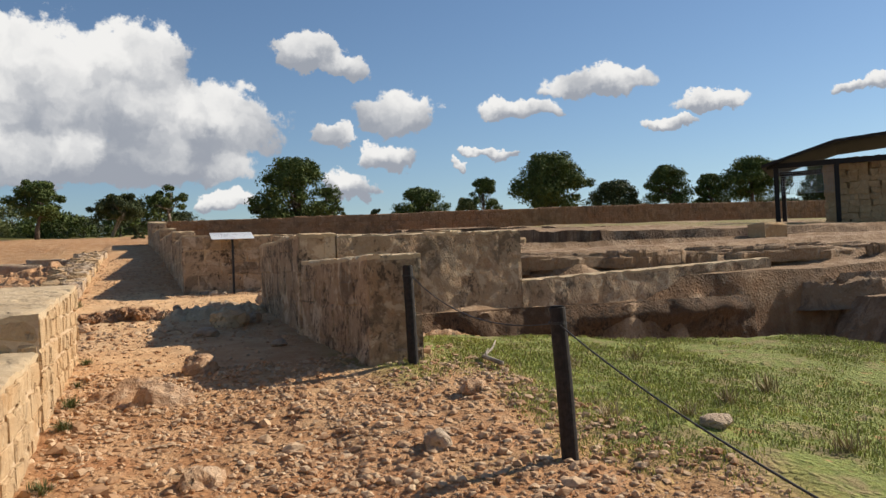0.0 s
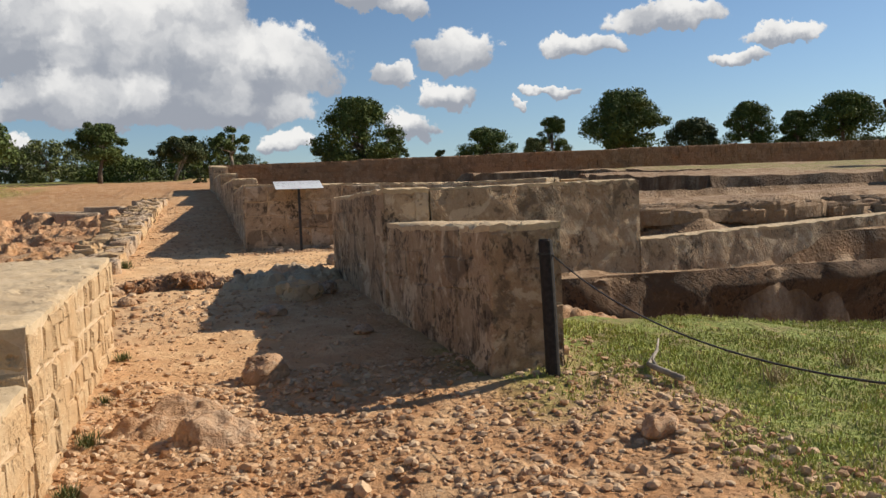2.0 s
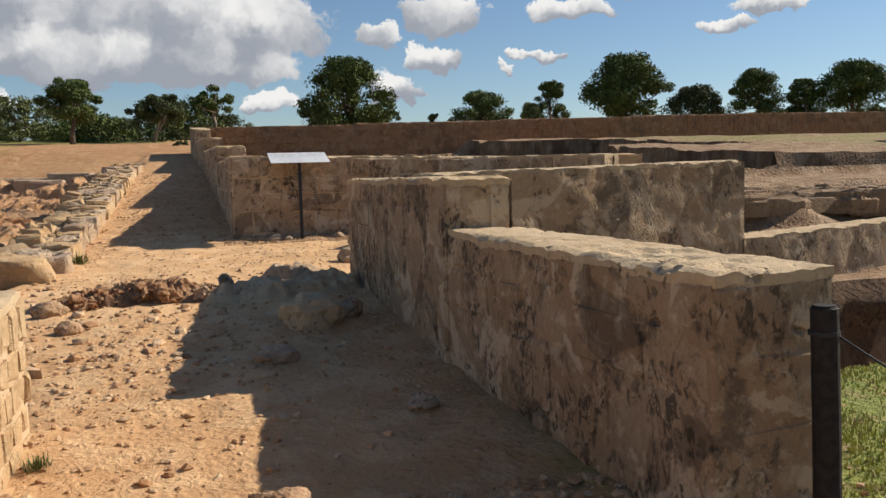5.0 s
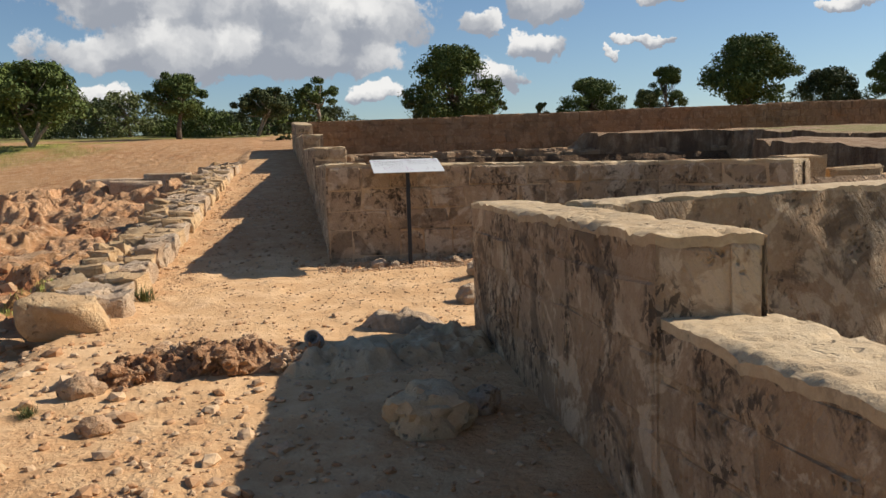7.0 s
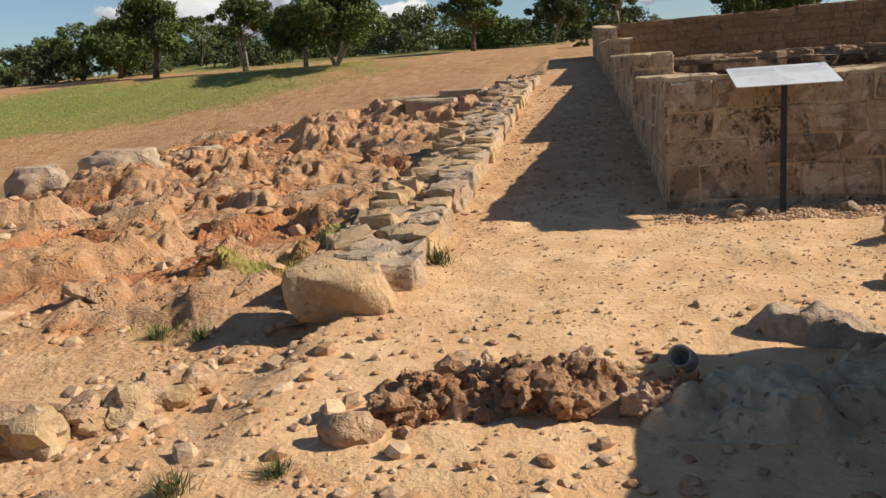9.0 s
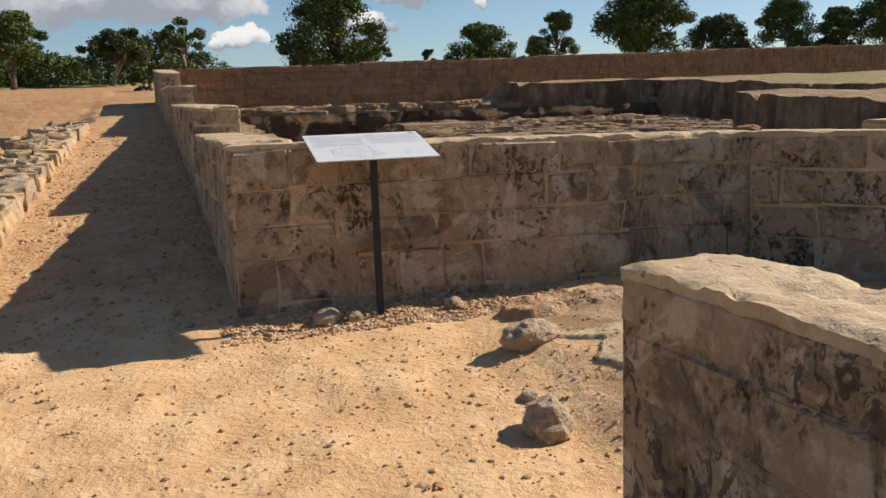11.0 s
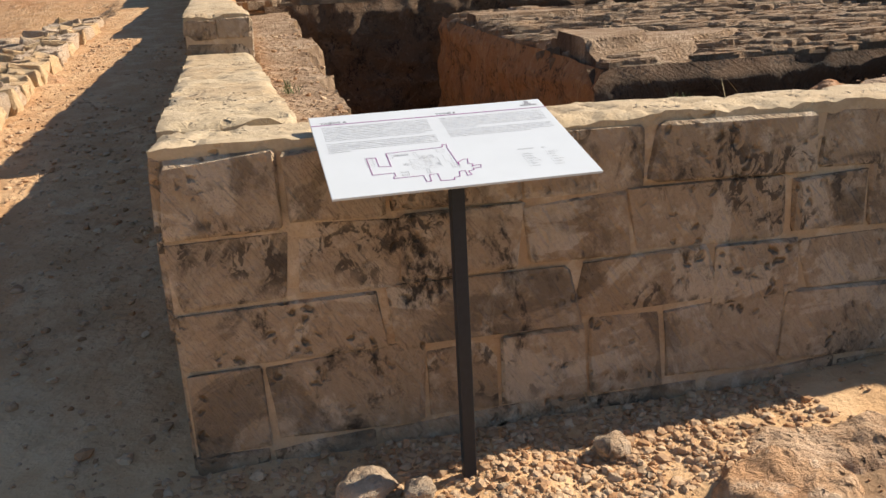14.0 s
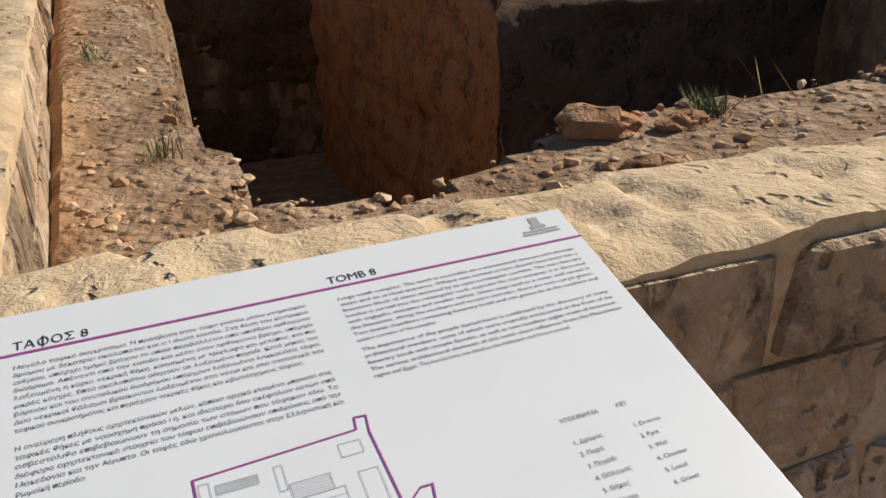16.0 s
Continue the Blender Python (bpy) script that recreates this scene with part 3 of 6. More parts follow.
def rough_coping(name, length, thick, top, mat_, parent, seed, step=0.035, drop=0.045, lift=0.02):
    """A worn wall top: a fine sheet with hollows and chipped edges, along local x."""
    nu, nv = max(3, int(length / step)), max(5, int(thick / step))
    u = np.linspace(-0.006, length + 0.006, nu + 1)
    v = np.linspace(-0.006, thick + 0.006, nv + 1)
    U, V = np.meshgrid(u, v)
    worn = 0.004 * fractal(U, V, seed, 2.2, 5, 0.6) - 0.03 * np.clip(fractal(U, V, seed + 21, 13.0, 2) - 0.42, 0, 1) - 0.03 * np.clip(fractal(U, V, seed + 9, 7.0, 4) - 0.30, 0, 1)
    ed = np.minimum(np.minimum(V, thick - V), np.minimum(U, length - U)) + 0.006
    worn -= 0.016 * np.clip(1 - ed / 0.06, 0, 1) ** 2 * np.clip(0.8 + 1.4 * fractal(U, V, seed + 4, 5.0, 4), 0, 3)
    tz = top(U) if callable(top) else top
    Z = tz + worn + lift * 0.5
    off = 0.003 * fractal(U, V, seed + 14, 5.0, 3) * (ed < step * 1.01)
    verts = np.column_stack([(U + off).ravel(), (V + off).ravel(), Z.ravel()]).tolist()
    idx = np.arange((nu + 1) * (nv + 1)).reshape(nv + 1, nu + 1)
    faces = np.stack([idx[:-1, :-1], idx[:-1, 1:], idx[1:, 1:], idx[1:, :-1]], -1).reshape(-1, 4).tolist()
    ring = list(idx[0, :]) + list(idx[1:, -1]) + list(idx[-1, -2::-1]) + list(idx[-2:0:-1, 0])
    base = len(verts)
    for i in ring:
        x, y, z = verts[i]
        verts.append((min(max(x, -0.004), length + 0.004), min(max(y, -0.004), thick + 0.004), z - drop))
    m = len(ring)
    for k in range(m):
        faces.append((ring[k], base + k, base + (k + 1) % m, ring[(k + 1) % m]))
    me = raw(name, verts, faces, mat_)
    me.shade_smooth()
    me.set_sharp_from_angle(angle=radians(48))
    ob = new(name, me)
    ob.parent = parent
    return tagged(ob, "pale worn stone wall top")


def highest_of(th, length):
    return max(float(th(u)) for u in np.linspace(0, length, 9))


def masonry(name, p0, p1, thick, z0, top, label, mats, seed, course=0.28, length=(0.38, 0.62), faces=("near", "start", "end"), proud=0.02, skip=0.0, coping=True, size=(0.5, 0.16, 0.28), ragged=0.0, rendered=(), fine=0.035):
    """A stone wall from p0 to p1. Its near face is the line p0-p1 and its body lies to the left of that way. top: a height or a function of the way along."""
    rnd = random.Random(seed)
    core_mat, block_mat, top_mat = mats
    a, b = Vector((*p0, 0)), Vector((*p1, 0))
    L = (b - a).length
    turn = math.atan2(b.y - a.y, b.x - a.x)
    th = (lambda u: top(u)) if callable(top) else (lambda u: top + 0 * u)
    n = max(2, int(L / 0.25))
    bm = bmesh.new()
    prev = None
    for i in range(n + 1):
        u = L * i / n
        t = float(th(u)) - 0.03
        now = [bm.verts.new(p) for p in ((u, 0, z0), (u, thick, z0), (u, thick, t), (u, 0, t))]
        if prev:
            for k in range(4):
                bm.faces.new((prev[k], now[k], now[(k + 1) % 4], prev[(k + 1) % 4]))
        else:
            bm.faces.new(now)
        prev = now
    bm.faces.new(prev[::-1])
    bmesh.ops.recalc_face_normals(bm, faces=bm.faces[:])
    wall = thing(name, bm, core_mat, label, "wall", kind="structure")
    wall.matrix_world = pose(a.x, a.y, 0, 0, 0, math.degrees(turn))
    kinds = block_meshes(size, 10, block_mat, rnd)

    def lay(u, v, z, l, h, yaw, depth):
        ob = new("block", rnd.choice(kinds))
        ob.parent = wall
        flip = 180 if rnd.random() < 0.5 else 0
        ob.matrix_local = pose(u, v, z, rnd.uniform(-0.6, 0.6), flip if rnd.random() < 0.5 else 0, yaw + rnd.uniform(-0.7, 0.7)) @ Matrix.Diagonal((l / size[0], depth / size[1], h / size[2], 1))

    runs = {"near": (L, 0.0, lambda s: (s, 0.0)), "far": (L, 180.0, lambda s: (s, thick)), "start": (thick, -90.0, lambda s: (0.0, s)), "end": (thick, 90.0, lambda s: (L, s))}
    for face in faces:
        run, yaw, where = runs[face]
        zc, row = z0, 0
        highest = max(float(th(u)) for u in np.linspace(0, L, 9))
        while zc < highest:
            h = course * rnd.uniform(0.80, 1.2)
            s = -rnd.uniform(0.0, length[0] * 0.8)
            while s < run:
                l = rnd.uniform(*length)
                s0, s1 = max(s, 0.0), min(s + l, run)
                s += l
                if s1 - s0 < 0.07 or rnd.random() < skip:
                    continue
                mid = (s0 + s1) / 2
                u, v = where(mid)
                lim = float(th(u)) - 0.035 - (rnd.random() * ragged)
                z1 = lim if 0 < lim - (zc + h) < 0.13 else min(zc + h, lim)
                if z1 < zc + 0.09 and zc > z0:
                    continue
                if z1 - zc < 0.06:
                    continue
                inset = 0.08 - proud * rnd.uniform(0.2, 1.3)
                du, dv = {"near": (0, inset), "far": (0, -inset), "start": (inset, 0), "end": (-inset, 0)}[face]
                lay(u + du, v + dv, (zc + z1) / 2, s1 - s0 - rnd.uniform(0.006, 0.026), z1 - zc - rnd.uniform(0.006, 0.024), yaw, 0.16)
            zc += h
            row += 1
    for face in rendered:
        run, yaw, where = runs[face]
        nu, nv = max(3, int(run / 0.05)), max(4, int((highest_of(th, L) - z0) / 0.05))
        S, V = np.meshgrid(np.linspace(0, run, nu + 1), np.linspace(0, 1, nv + 1))
        pts = [where(s) for s in S.ravel()]
        tops = np.array([float(th(u)) - 0.02 for u, _ in pts]).reshape(S.shape)
        Zz = z0 + (tops - z0) * V
        D = 0.016 * fractal(S, Zz, seed + 2, 1.6, 5, 0.55) - 0.03 * np.clip(fractal(S, Zz, seed + 5, 6.0, 3) - 0.35, 0, 1)
        D = 0.016 + D * np.clip(np.minimum(S, run - S) / 0.08, 0, 1)
        out = {"near": (0, -1), "far": (0, 1), "start": (-1, 0), "end": (1, 0)}[face]
        ends = (S.ravel() / run - 0.5) * 0.032
        P = np.array(pts) + np.column_stack([ends * abs(out[1]), ends * abs(out[0])])
        co = np.column_stack([P[:, 0] + out[0] * D.ravel(), P[:, 1] + out[1] * D.ravel(), Zz.ravel()])
        idx = np.arange((nu + 1) * (nv + 1)).reshape(nv + 1, nu + 1)
        quads = np.stack([idx[:-1, :-1], idx[:-1, 1:], idx[1:, 1:], idx[1:, :-1]], -1).reshape(-1, 4)
        if face in ("far", "start"):
            quads = quads[:, ::-1]
        me = raw("render_coat", co.tolist(), quads.tolist(), core_mat)
        me.shade_smooth()
        coat = new("render_coat", me)
        coat.parent = wall
    if coping:
        rough_coping("coping", L, thick, th, top_mat, wall, seed, fine)
    return wall


ASHLAR = (mortar, ashlar, coping_stone)
LIME = (plaster_wall, plaster_wall, coping_stone)
BLOCKS = (plaster_wall, plaster_wall, coping_stone)
WARM = (mortar, pale_masonry, coping_stone)

# wall beside the path: a low stub, then a taller length
masonry("wall_1", (1.72, 10.83), (1.875, 7.80), 0.53, 0.9, lambda u: 2.505 - 0.002 * u, "low ruined limestone wall stub with a pale worn top", BLOCKS, 11, course=0.34, length=(0.4, 0.8), faces=("near", "far", "end"), proud=0.012, fine=0.025)
masonry("wall_2", (1.64, 14.36), (1.70, 10.70), 0.475, 1.0, 2.865, "higher length of weathered limestone wall beside the path", BLOCKS, 12, course=0.34, length=(0.4, 0.8), faces=("near", "end", "start"), rendered=("far",), proud=0.012, fine=0.025)
# wall across, high and then long and low
masonry("wall_3", (2.17, 12.75), (5.93, 13.30), 0.45, 0.9, lambda u: 2.90 + 0.018 * u, "weathered wall with patches of pale plaster", LIME, 13, course=0.34, length=(0.45, 0.8), faces=("end",), rendered=("near",))
masonry("wall_4", (5.95, 13.28), (11.95, 14.18), 0.42, 0.2, lambda u: 2.09 + 0.034 * u, "long low retaining wall with a sloping top", LIME, 14, course=0.34, length=(0.45, 0.8), faces=("end",), rendered=("near",))
# sign wall and ramp wall
masonry("wall_5", (0.506, 17.70), (4.78, 17.70), 0.37, 1.3, lambda u: 3.235 - 0.018 * u, "ashlar limestone wall with dark stains behind the information panel", ASHLAR, 15, course=0.31, length=(0.30, 0.74), faces=("near", "start", "end"), proud=0.022, fine=0.02)
masonry("wall_14", (4.74, 17.69), (5.70, 16.2), 0.37, 1.3, lambda u: 3.155 - 0.01 * u, "return of the stained ashlar wall, bending towards the cut", ASHLAR, 24, course=0.31, length=(0.30, 0.74), faces=("near", "end"), proud=0.022, fine=0.03)
masonry("wall_6", (0.40, 22.3), (0.505, 18.08), 0.50, 1.8, 3.245, "long limestone wall beside the ramp", ASHLAR, 16, course=0.30, length=(0.35, 0.8), faces=("near", "far"), proud=0.010, fine=0.025)
masonry("wall_7", (0.145, 30.3), (0.40, 22.3), 0.53, 2.2, lambda u: 3.75 - 0.022 * u, "stepped length of the ramp wall", ASHLAR, 17, course=0.30, length=(0.45, 0.75), faces=("near", "end", "far"))
masonry("wall_8", (-0.10, 35.5), (0.145, 30.3), 0.53, 2.4, lambda u: 4.27 - 0.024 * u, "upper stepped length of the ramp wall", ASHLAR, 18, course=0.30, length=(0.45, 0.75), faces=("near", "end", "far"))
masonry("wall_9", (-0.30, 39.0), (-0.10, 35.5), 0.53, 2.6, lambda u: 4.97 - 0.08 * u, "highest length of the ramp wall", ASHLAR, 19, course=0.30, length=(0.45, 0.75), faces=("near", "end"))
# the low wall at the start of the path
masonry("wall_10", (-0.82, 6.62), (-0.87, 10.13), 1.1, 0.7, lambda u: 2.145 + 0.052 * u, "warm lit rubble limestone wall edging the path", WARM, 20, course=0.17, length=(0.16, 0.36), faces=("near", "end", "start"), size=(0.26, 0.16, 0.17), proud=0.02)
masonry("wall_11", (-0.74, -2.0), (-0.83, 6.62), 1.1, 0.0, lambda u: 1.58 + 0.034 * u, "lower rubble limestone wall edging the path", WARM, 21, course=0.17, length=(0.16, 0.36), faces=("near",), size=(0.26, 0.16, 0.17), proud=0.02)
# long brown wall behind the court
FIELD = (brown_wall, brown_wall, brown_wall)
masonry("wall_12", (-0.3, 39.0), (26.0, 40.2), 0.5, 3.0, lambda u: 4.97 + 0.0215 * u + 0.05 * np.floor(u / 6.5) - 0.0077 * u, "long brown stone boundary wall", FIELD, 22, course=0.27, length=(0.3, 0.62), faces=("near",), size=(0.46, 0.16, 0.27), proud=0.03)
masonry("wall_13", (26.0, 40.2), (48.0, 41.2), 0.5, 3.4, lambda u: 5.50 + 0.008 * u, "far length of the brown stone boundary wall", FIELD, 23, course=0.27, length=(0.3, 0.62), faces=("near",), size=(0.46, 0.16, 0.27), proud=0.03)


# ---- rocks ----
def boulder(name, size, seed, mat_, detail=3, rough=0.28, flat=0.0, pitted=0.0):
    bm = bmesh.new()
    bmesh.ops.create_icosphere(bm, subdivisions=detail, radius=0.5)
    off = Vector((seed * 3.1, seed * 1.7, seed * 0.9))
    for v in bm.verts:
        d = v.co.normalized()
        k = 1 + rough * noise.fractal(d * 1.4 + off, 1.0, 2.1, 5) - 0.10 * abs(noise.noise(d * 3.1 + off)) + 0.03 * noise.cell(d * 2.2 + off)
        if pitted:
            k -= pitted * max(0.0, 0.55 - noise.voronoi(d * 2.6 + off)[0][0]) - pitted * 0.12
        v.co = d * 0.5 * k
        if flat:
            v.co.z = min(v.co.z, 0.5 - flat + 0.03 * noise.noise(d * 4 + off))
    for v in bm.verts:
        v.co = Vector((v.co.x * size[0], v.co.y * size[1], v.co.z * size[2]))
    me = mesh_of(name, bm, mat_)
    me.shade_smooth()
    me.set_sharp_from_angle(angle=radians(35))
    return me


def rock(name, x, y, size, seed, mat_, label, yaw=0.0, sink=0.3, group="", detail=3, rough=0.28, flat=0.0, pitted=0.0, z=None):
    ob = new(name, boulder(name, size, seed, mat_, detail, rough, flat, pitted))
    base = ground_z(x, y) if z is None else z
    ob.matrix_world = pose(x, y, base + size[2] * (0.5 - sink), 0, 0, yaw)
    return tagged(ob, label, "rock", group)


def mound(name, x, y, size, seed, mat_, label, yaw=0.0, group="", cell=3.0, knob=0.5, flat=0.42, res=0.03, z=None, pits=0.0):
    """A ragged lump of living rock: steep broken edges, a top of worn knobs and hollows."""
    lx, ly, h = size
    nu, nv = max(10, int(lx * 1.3 / res)), max(10, int(ly * 1.3 / res))
    U, V = np.meshgrid(np.linspace(-0.65, 0.65, nu + 1), np.linspace(-0.65, 0.65, nv + 1))
    X, Y = U * lx, V * ly
    rim = np.sqrt((U / 0.5) ** 2 + (V / 0.5) ** 2) + 0.24 * fractal(X, Y, seed, 1.6 / max(ly, 0.5), 4)
    env = ease(1.0, 1.0 - flat, rim)
    wx, wy = X + 0.06 * fractal(X, Y, seed + 2, 4.0, 3), Y + 0.06 * fractal(X, Y, seed + 3, 4.0, 3)
    d1, d2 = knobs(wx, wy, seed + 5, cell), knobs(wx, wy, seed + 6, cell * 2.7)
    round1, round2 = np.sqrt(np.clip(1 - 1.3 * d1 ** 2, 0, 1)), np.sqrt(np.clip(1 - 1.4 * d2 ** 2, 0, 1))
    top = (1 - knob) + knob * (0.6 * round1 + 0.4 * round2) + 0.22 * fractal(X, Y, seed + 8, 1.3, 3)
    Z = h * env * top + 0.02 * fractal(X, Y, seed + 9, 9.0, 3) * env - 0.10 * ease(0.95, 1.15, rim) - 0.02
    if pits:
        Z = Z - pits * h * env * (ease(0.42, 0.12, knobs(wx, wy, seed + 12, cell * 1.3)) + 0.5 * ease(0.42, 0.12, knobs(wx, wy, seed + 13, cell * 2.6)))
    c, s = math.cos(radians(yaw)), math.sin(radians(yaw))
    WX, WY = x + X * c - Y * s, y + X * s + Y * c
    base = land(WX.ravel(), WY.ravel())[0].reshape(X.shape) if z is None else z
    keep = rim < 1.2
    idx = np.arange((nu + 1) * (nv + 1)).reshape(nv + 1, nu + 1)
    quads = np.stack([idx[:-1, :-1], idx[:-1, 1:], idx[1:, 1:], idx[1:, :-1]], -1).reshape(-1, 4)
    quads = quads[keep.ravel()[quads].all(1)]
    used = np.unique(quads)
    remap = np.full(X.size, -1)
    remap[used] = np.arange(len(used))
    co = np.column_stack([X.ravel(), Y.ravel(), (Z + base).ravel()])[used]
    o = float(co[:, 2].min())
    co[:, 2] -= o
    me = raw(name, co.tolist(), remap[quads].tolist(), mat_)
    me.shade_smooth()
    me.set_sharp_from_angle(angle=radians(50))
    ob = new(name, me)
    ob.matrix_world = pose(x, y, o, 0, 0, yaw)
    return tagged(ob, label, "rock", group)


# the outcrop across the path: pitted, then smooth
mound("rock_outcrop", -0.42, 13.66, (1.65, 0.62, 0.21), 3, red_rock, "low pitted orange rock outcrop across the path", 5, cell=5.0, knob=0.6, flat=0.72, res=0.012, pits=0.35)
knob_rnd = random.Random(31)
for k in range(28):
    f = knob_rnd.uniform(-0.8, 0.8)
    size = knob_rnd.uniform(0.09, 0.19) * (1.15 - 0.5 * abs(f))
    kx, ky = -0.44 + f * 0.98, 13.60 + f * 0.09 + knob_rnd.uniform(-0.20, 0.20)
    rock("outcrop_rock", kx, ky, (size * 1.3, size, size * 1.05), 300 + k, red_rock if k % 4 else bedrock, "rough pitted orange rock of the outcrop", knob_rnd.uniform(0, 180), 0.42, "rocks of the outcrop", 4, 0.75, 0.0, 0.45, z=ground_z(kx, ky) + 0.07 * (1 - f * f))
mound("rock_outcrop", 0.62, 13.52, (1.15, 0.80, 0.17), 8, coping_stone, "smooth grey shaded rock ledge across the path", -6, cell=3.4, knob=0.6, flat=0.55, res=0.015, pits=0.25)
mound("rock_outcrop", 1.25, 13.75, (1.0, 0.85, 0.17), 9, coping_stone, "smooth grey shaded rock ledge by the wall", 20, cell=3.4, knob=0.6, flat=0.55, res=0.015, pits=0.25)
mound("rock_outcrop", 1.12, 14.45, (0.85, 0.45, 0.15), 10, grey_rock, "low grey rock ledge by the wall end", -25, cell=3.0, knob=0.5, res=0.02)
rock("boulder", 0.92, 12.15, (0.50, 0.40, 0.38), 12, coping_stone, "pale grey boulder in the shade of the wall", 10, 0.28, detail=4, rough=0.34)
rock("boulder", 1.28, 12.35, (0.26, 0.22, 0.22), 13, grey_rock, "small grey stone in the shade of the wall", 40, 0.3)
rock("boulder", 0.55, 11.1, (0.34, 0.24, 0.20), 14, grey_rock, "rounded stone half sunk in the path", 10, 0.35)
mound("rock_hump", -0.27, 7.75, (0.75, 0.5, 0.15), 15, bedrock, "flat orange bedrock hump in the path", 30, cell=2.5, knob=0.5, res=0.02)
mound("rock_hump", -0.02, 7.3, (0.62, 0.4, 0.18), 16, bedrock, "rough orange rock in the path", -15, cell=3.0, knob=0.6, res=0.018)
rock("boulder", 0.36, 8.6, (0.36, 0.30, 0.28), 17, bedrock, "pale boulder at the shadow's edge", 15, 0.35, detail=4)
rock("boulder", 0.185, 5.126, (0.34, 0.24, 0.18), 18, bedrock, "rough orange boulder in the path", 55, 0.35)
rock("boulder", 0.01, 3.973, (0.24, 0.20, 0.14), 19, grey_rock, "loose stone on the path", 20, 0.25)
rock("boulder", 0.745, 3.464, (0.22, 0.17, 0.12), 20, grey_rock, "loose stone on the path", 70, 0.25)
rock("boulder", 2.38, 6.45, (0.26, 0.20, 0.18), 21, bedrock, "brown stone lying in the grass", 30, 0.3)
rock("boulder", 1.586, 5.01, (0.20, 0.16, 0.16), 22, grey_rock, "loose stone on the path", 80, 0.3)
rock("boulder", 3.496, 4.837, (0.28, 0.2, 0.1), 23, grey_rock, "flat stone lying in the grass", 30, 0.3)
mound("rock_hump", 3.55, 11.1, (2.0, 0.9, 0.30), 24, bedrock, "pale orange rock at the foot of the wall", -8, cell=3.0, knob=0.6, z=1.22)
mound("rock_hump", 2.42, 16.98, (0.62, 0.42, 0.09), 26, bedrock, "orange rock outcrop before the sign wall", 10, cell=4, knob=0.8, res=0.015)
mound("rock_hump", 2.85, 17.12, (0.95, 0.45, 0.08), 27, bedrock, "orange rock outcrop before the sign wall", -8, cell=3, knob=0.5, res=0.015)
rock("boulder", 2.12, 16.32, (0.38, 0.24, 0.22), 28, grey_rock, "grey rock on the sandy ground", 10, 0.3, detail=4)
rock("boulder", 1.78, 15.32, (0.30, 0.24, 0.24), 29, grey_rock, "grey rock on the sandy ground", 60, 0.3, detail=4)
rock("boulder", 1.85, 15.7, (0.12, 0.10, 0.08), 30, grey_rock, "small loose pale stone on the ground", 10, 0.3)
rock("boulder", 2.0, 17.4, (0.14, 0.12, 0.12), 31, grey_rock, "small pale stone at the wall's foot", 10, 0.3)
rock("boulder", 1.08, 17.42, (0.22, 0.16, 0.14), 32, grey_rock, "pale stone at the wall's foot", 20, 0.3)
rock("boulder", 1.26, 17.36, (0.13, 0.11, 0.10), 33, grey_rock, "pale stone at the wall's foot", 50, 0.3)
rock("boulder", 1.291, 9.834, (0.20, 0.15, 0.11), 34, grey_rock, "loose stone in the shade", 20, 0.3)
rock("boulder", -1.0, 12.5, (0.22, 0.16, 0.14), 35, bedrock, "loose stone beside the path", 25, 0.3)
rock("boulder", -0.86, 13.9, (0.26, 0.22, 0.2), 36, bedrock, "loose stone beside the outcrop", 25, 0.3)
rock("boulder", -1.25, 13.2, (0.3, 0.2, 0.2), 37, bedrock, "pale stone beside the path", 0, 0.35)
mound("rock_hump", -2.5, 12.35, (1.1, 0.6, 0.12), 38, bedrock, "pale orange rock slab in the earth", 20, cell=3.0, knob=0.6, res=0.02)
mound("rock_hump", -2.2, 11.5, (1.1, 0.6, 0.2), 39, bedrock, "pale pitted rock in the earth", -20, cell=4.0, knob=0.8, res=0.02)
mound("rock_hump", -3.6, 13.4, (2.2, 0.8, 0.08), 40, bedrock, "flat orange rock slab in the earth", 12, cell=1.5, knob=0.3)


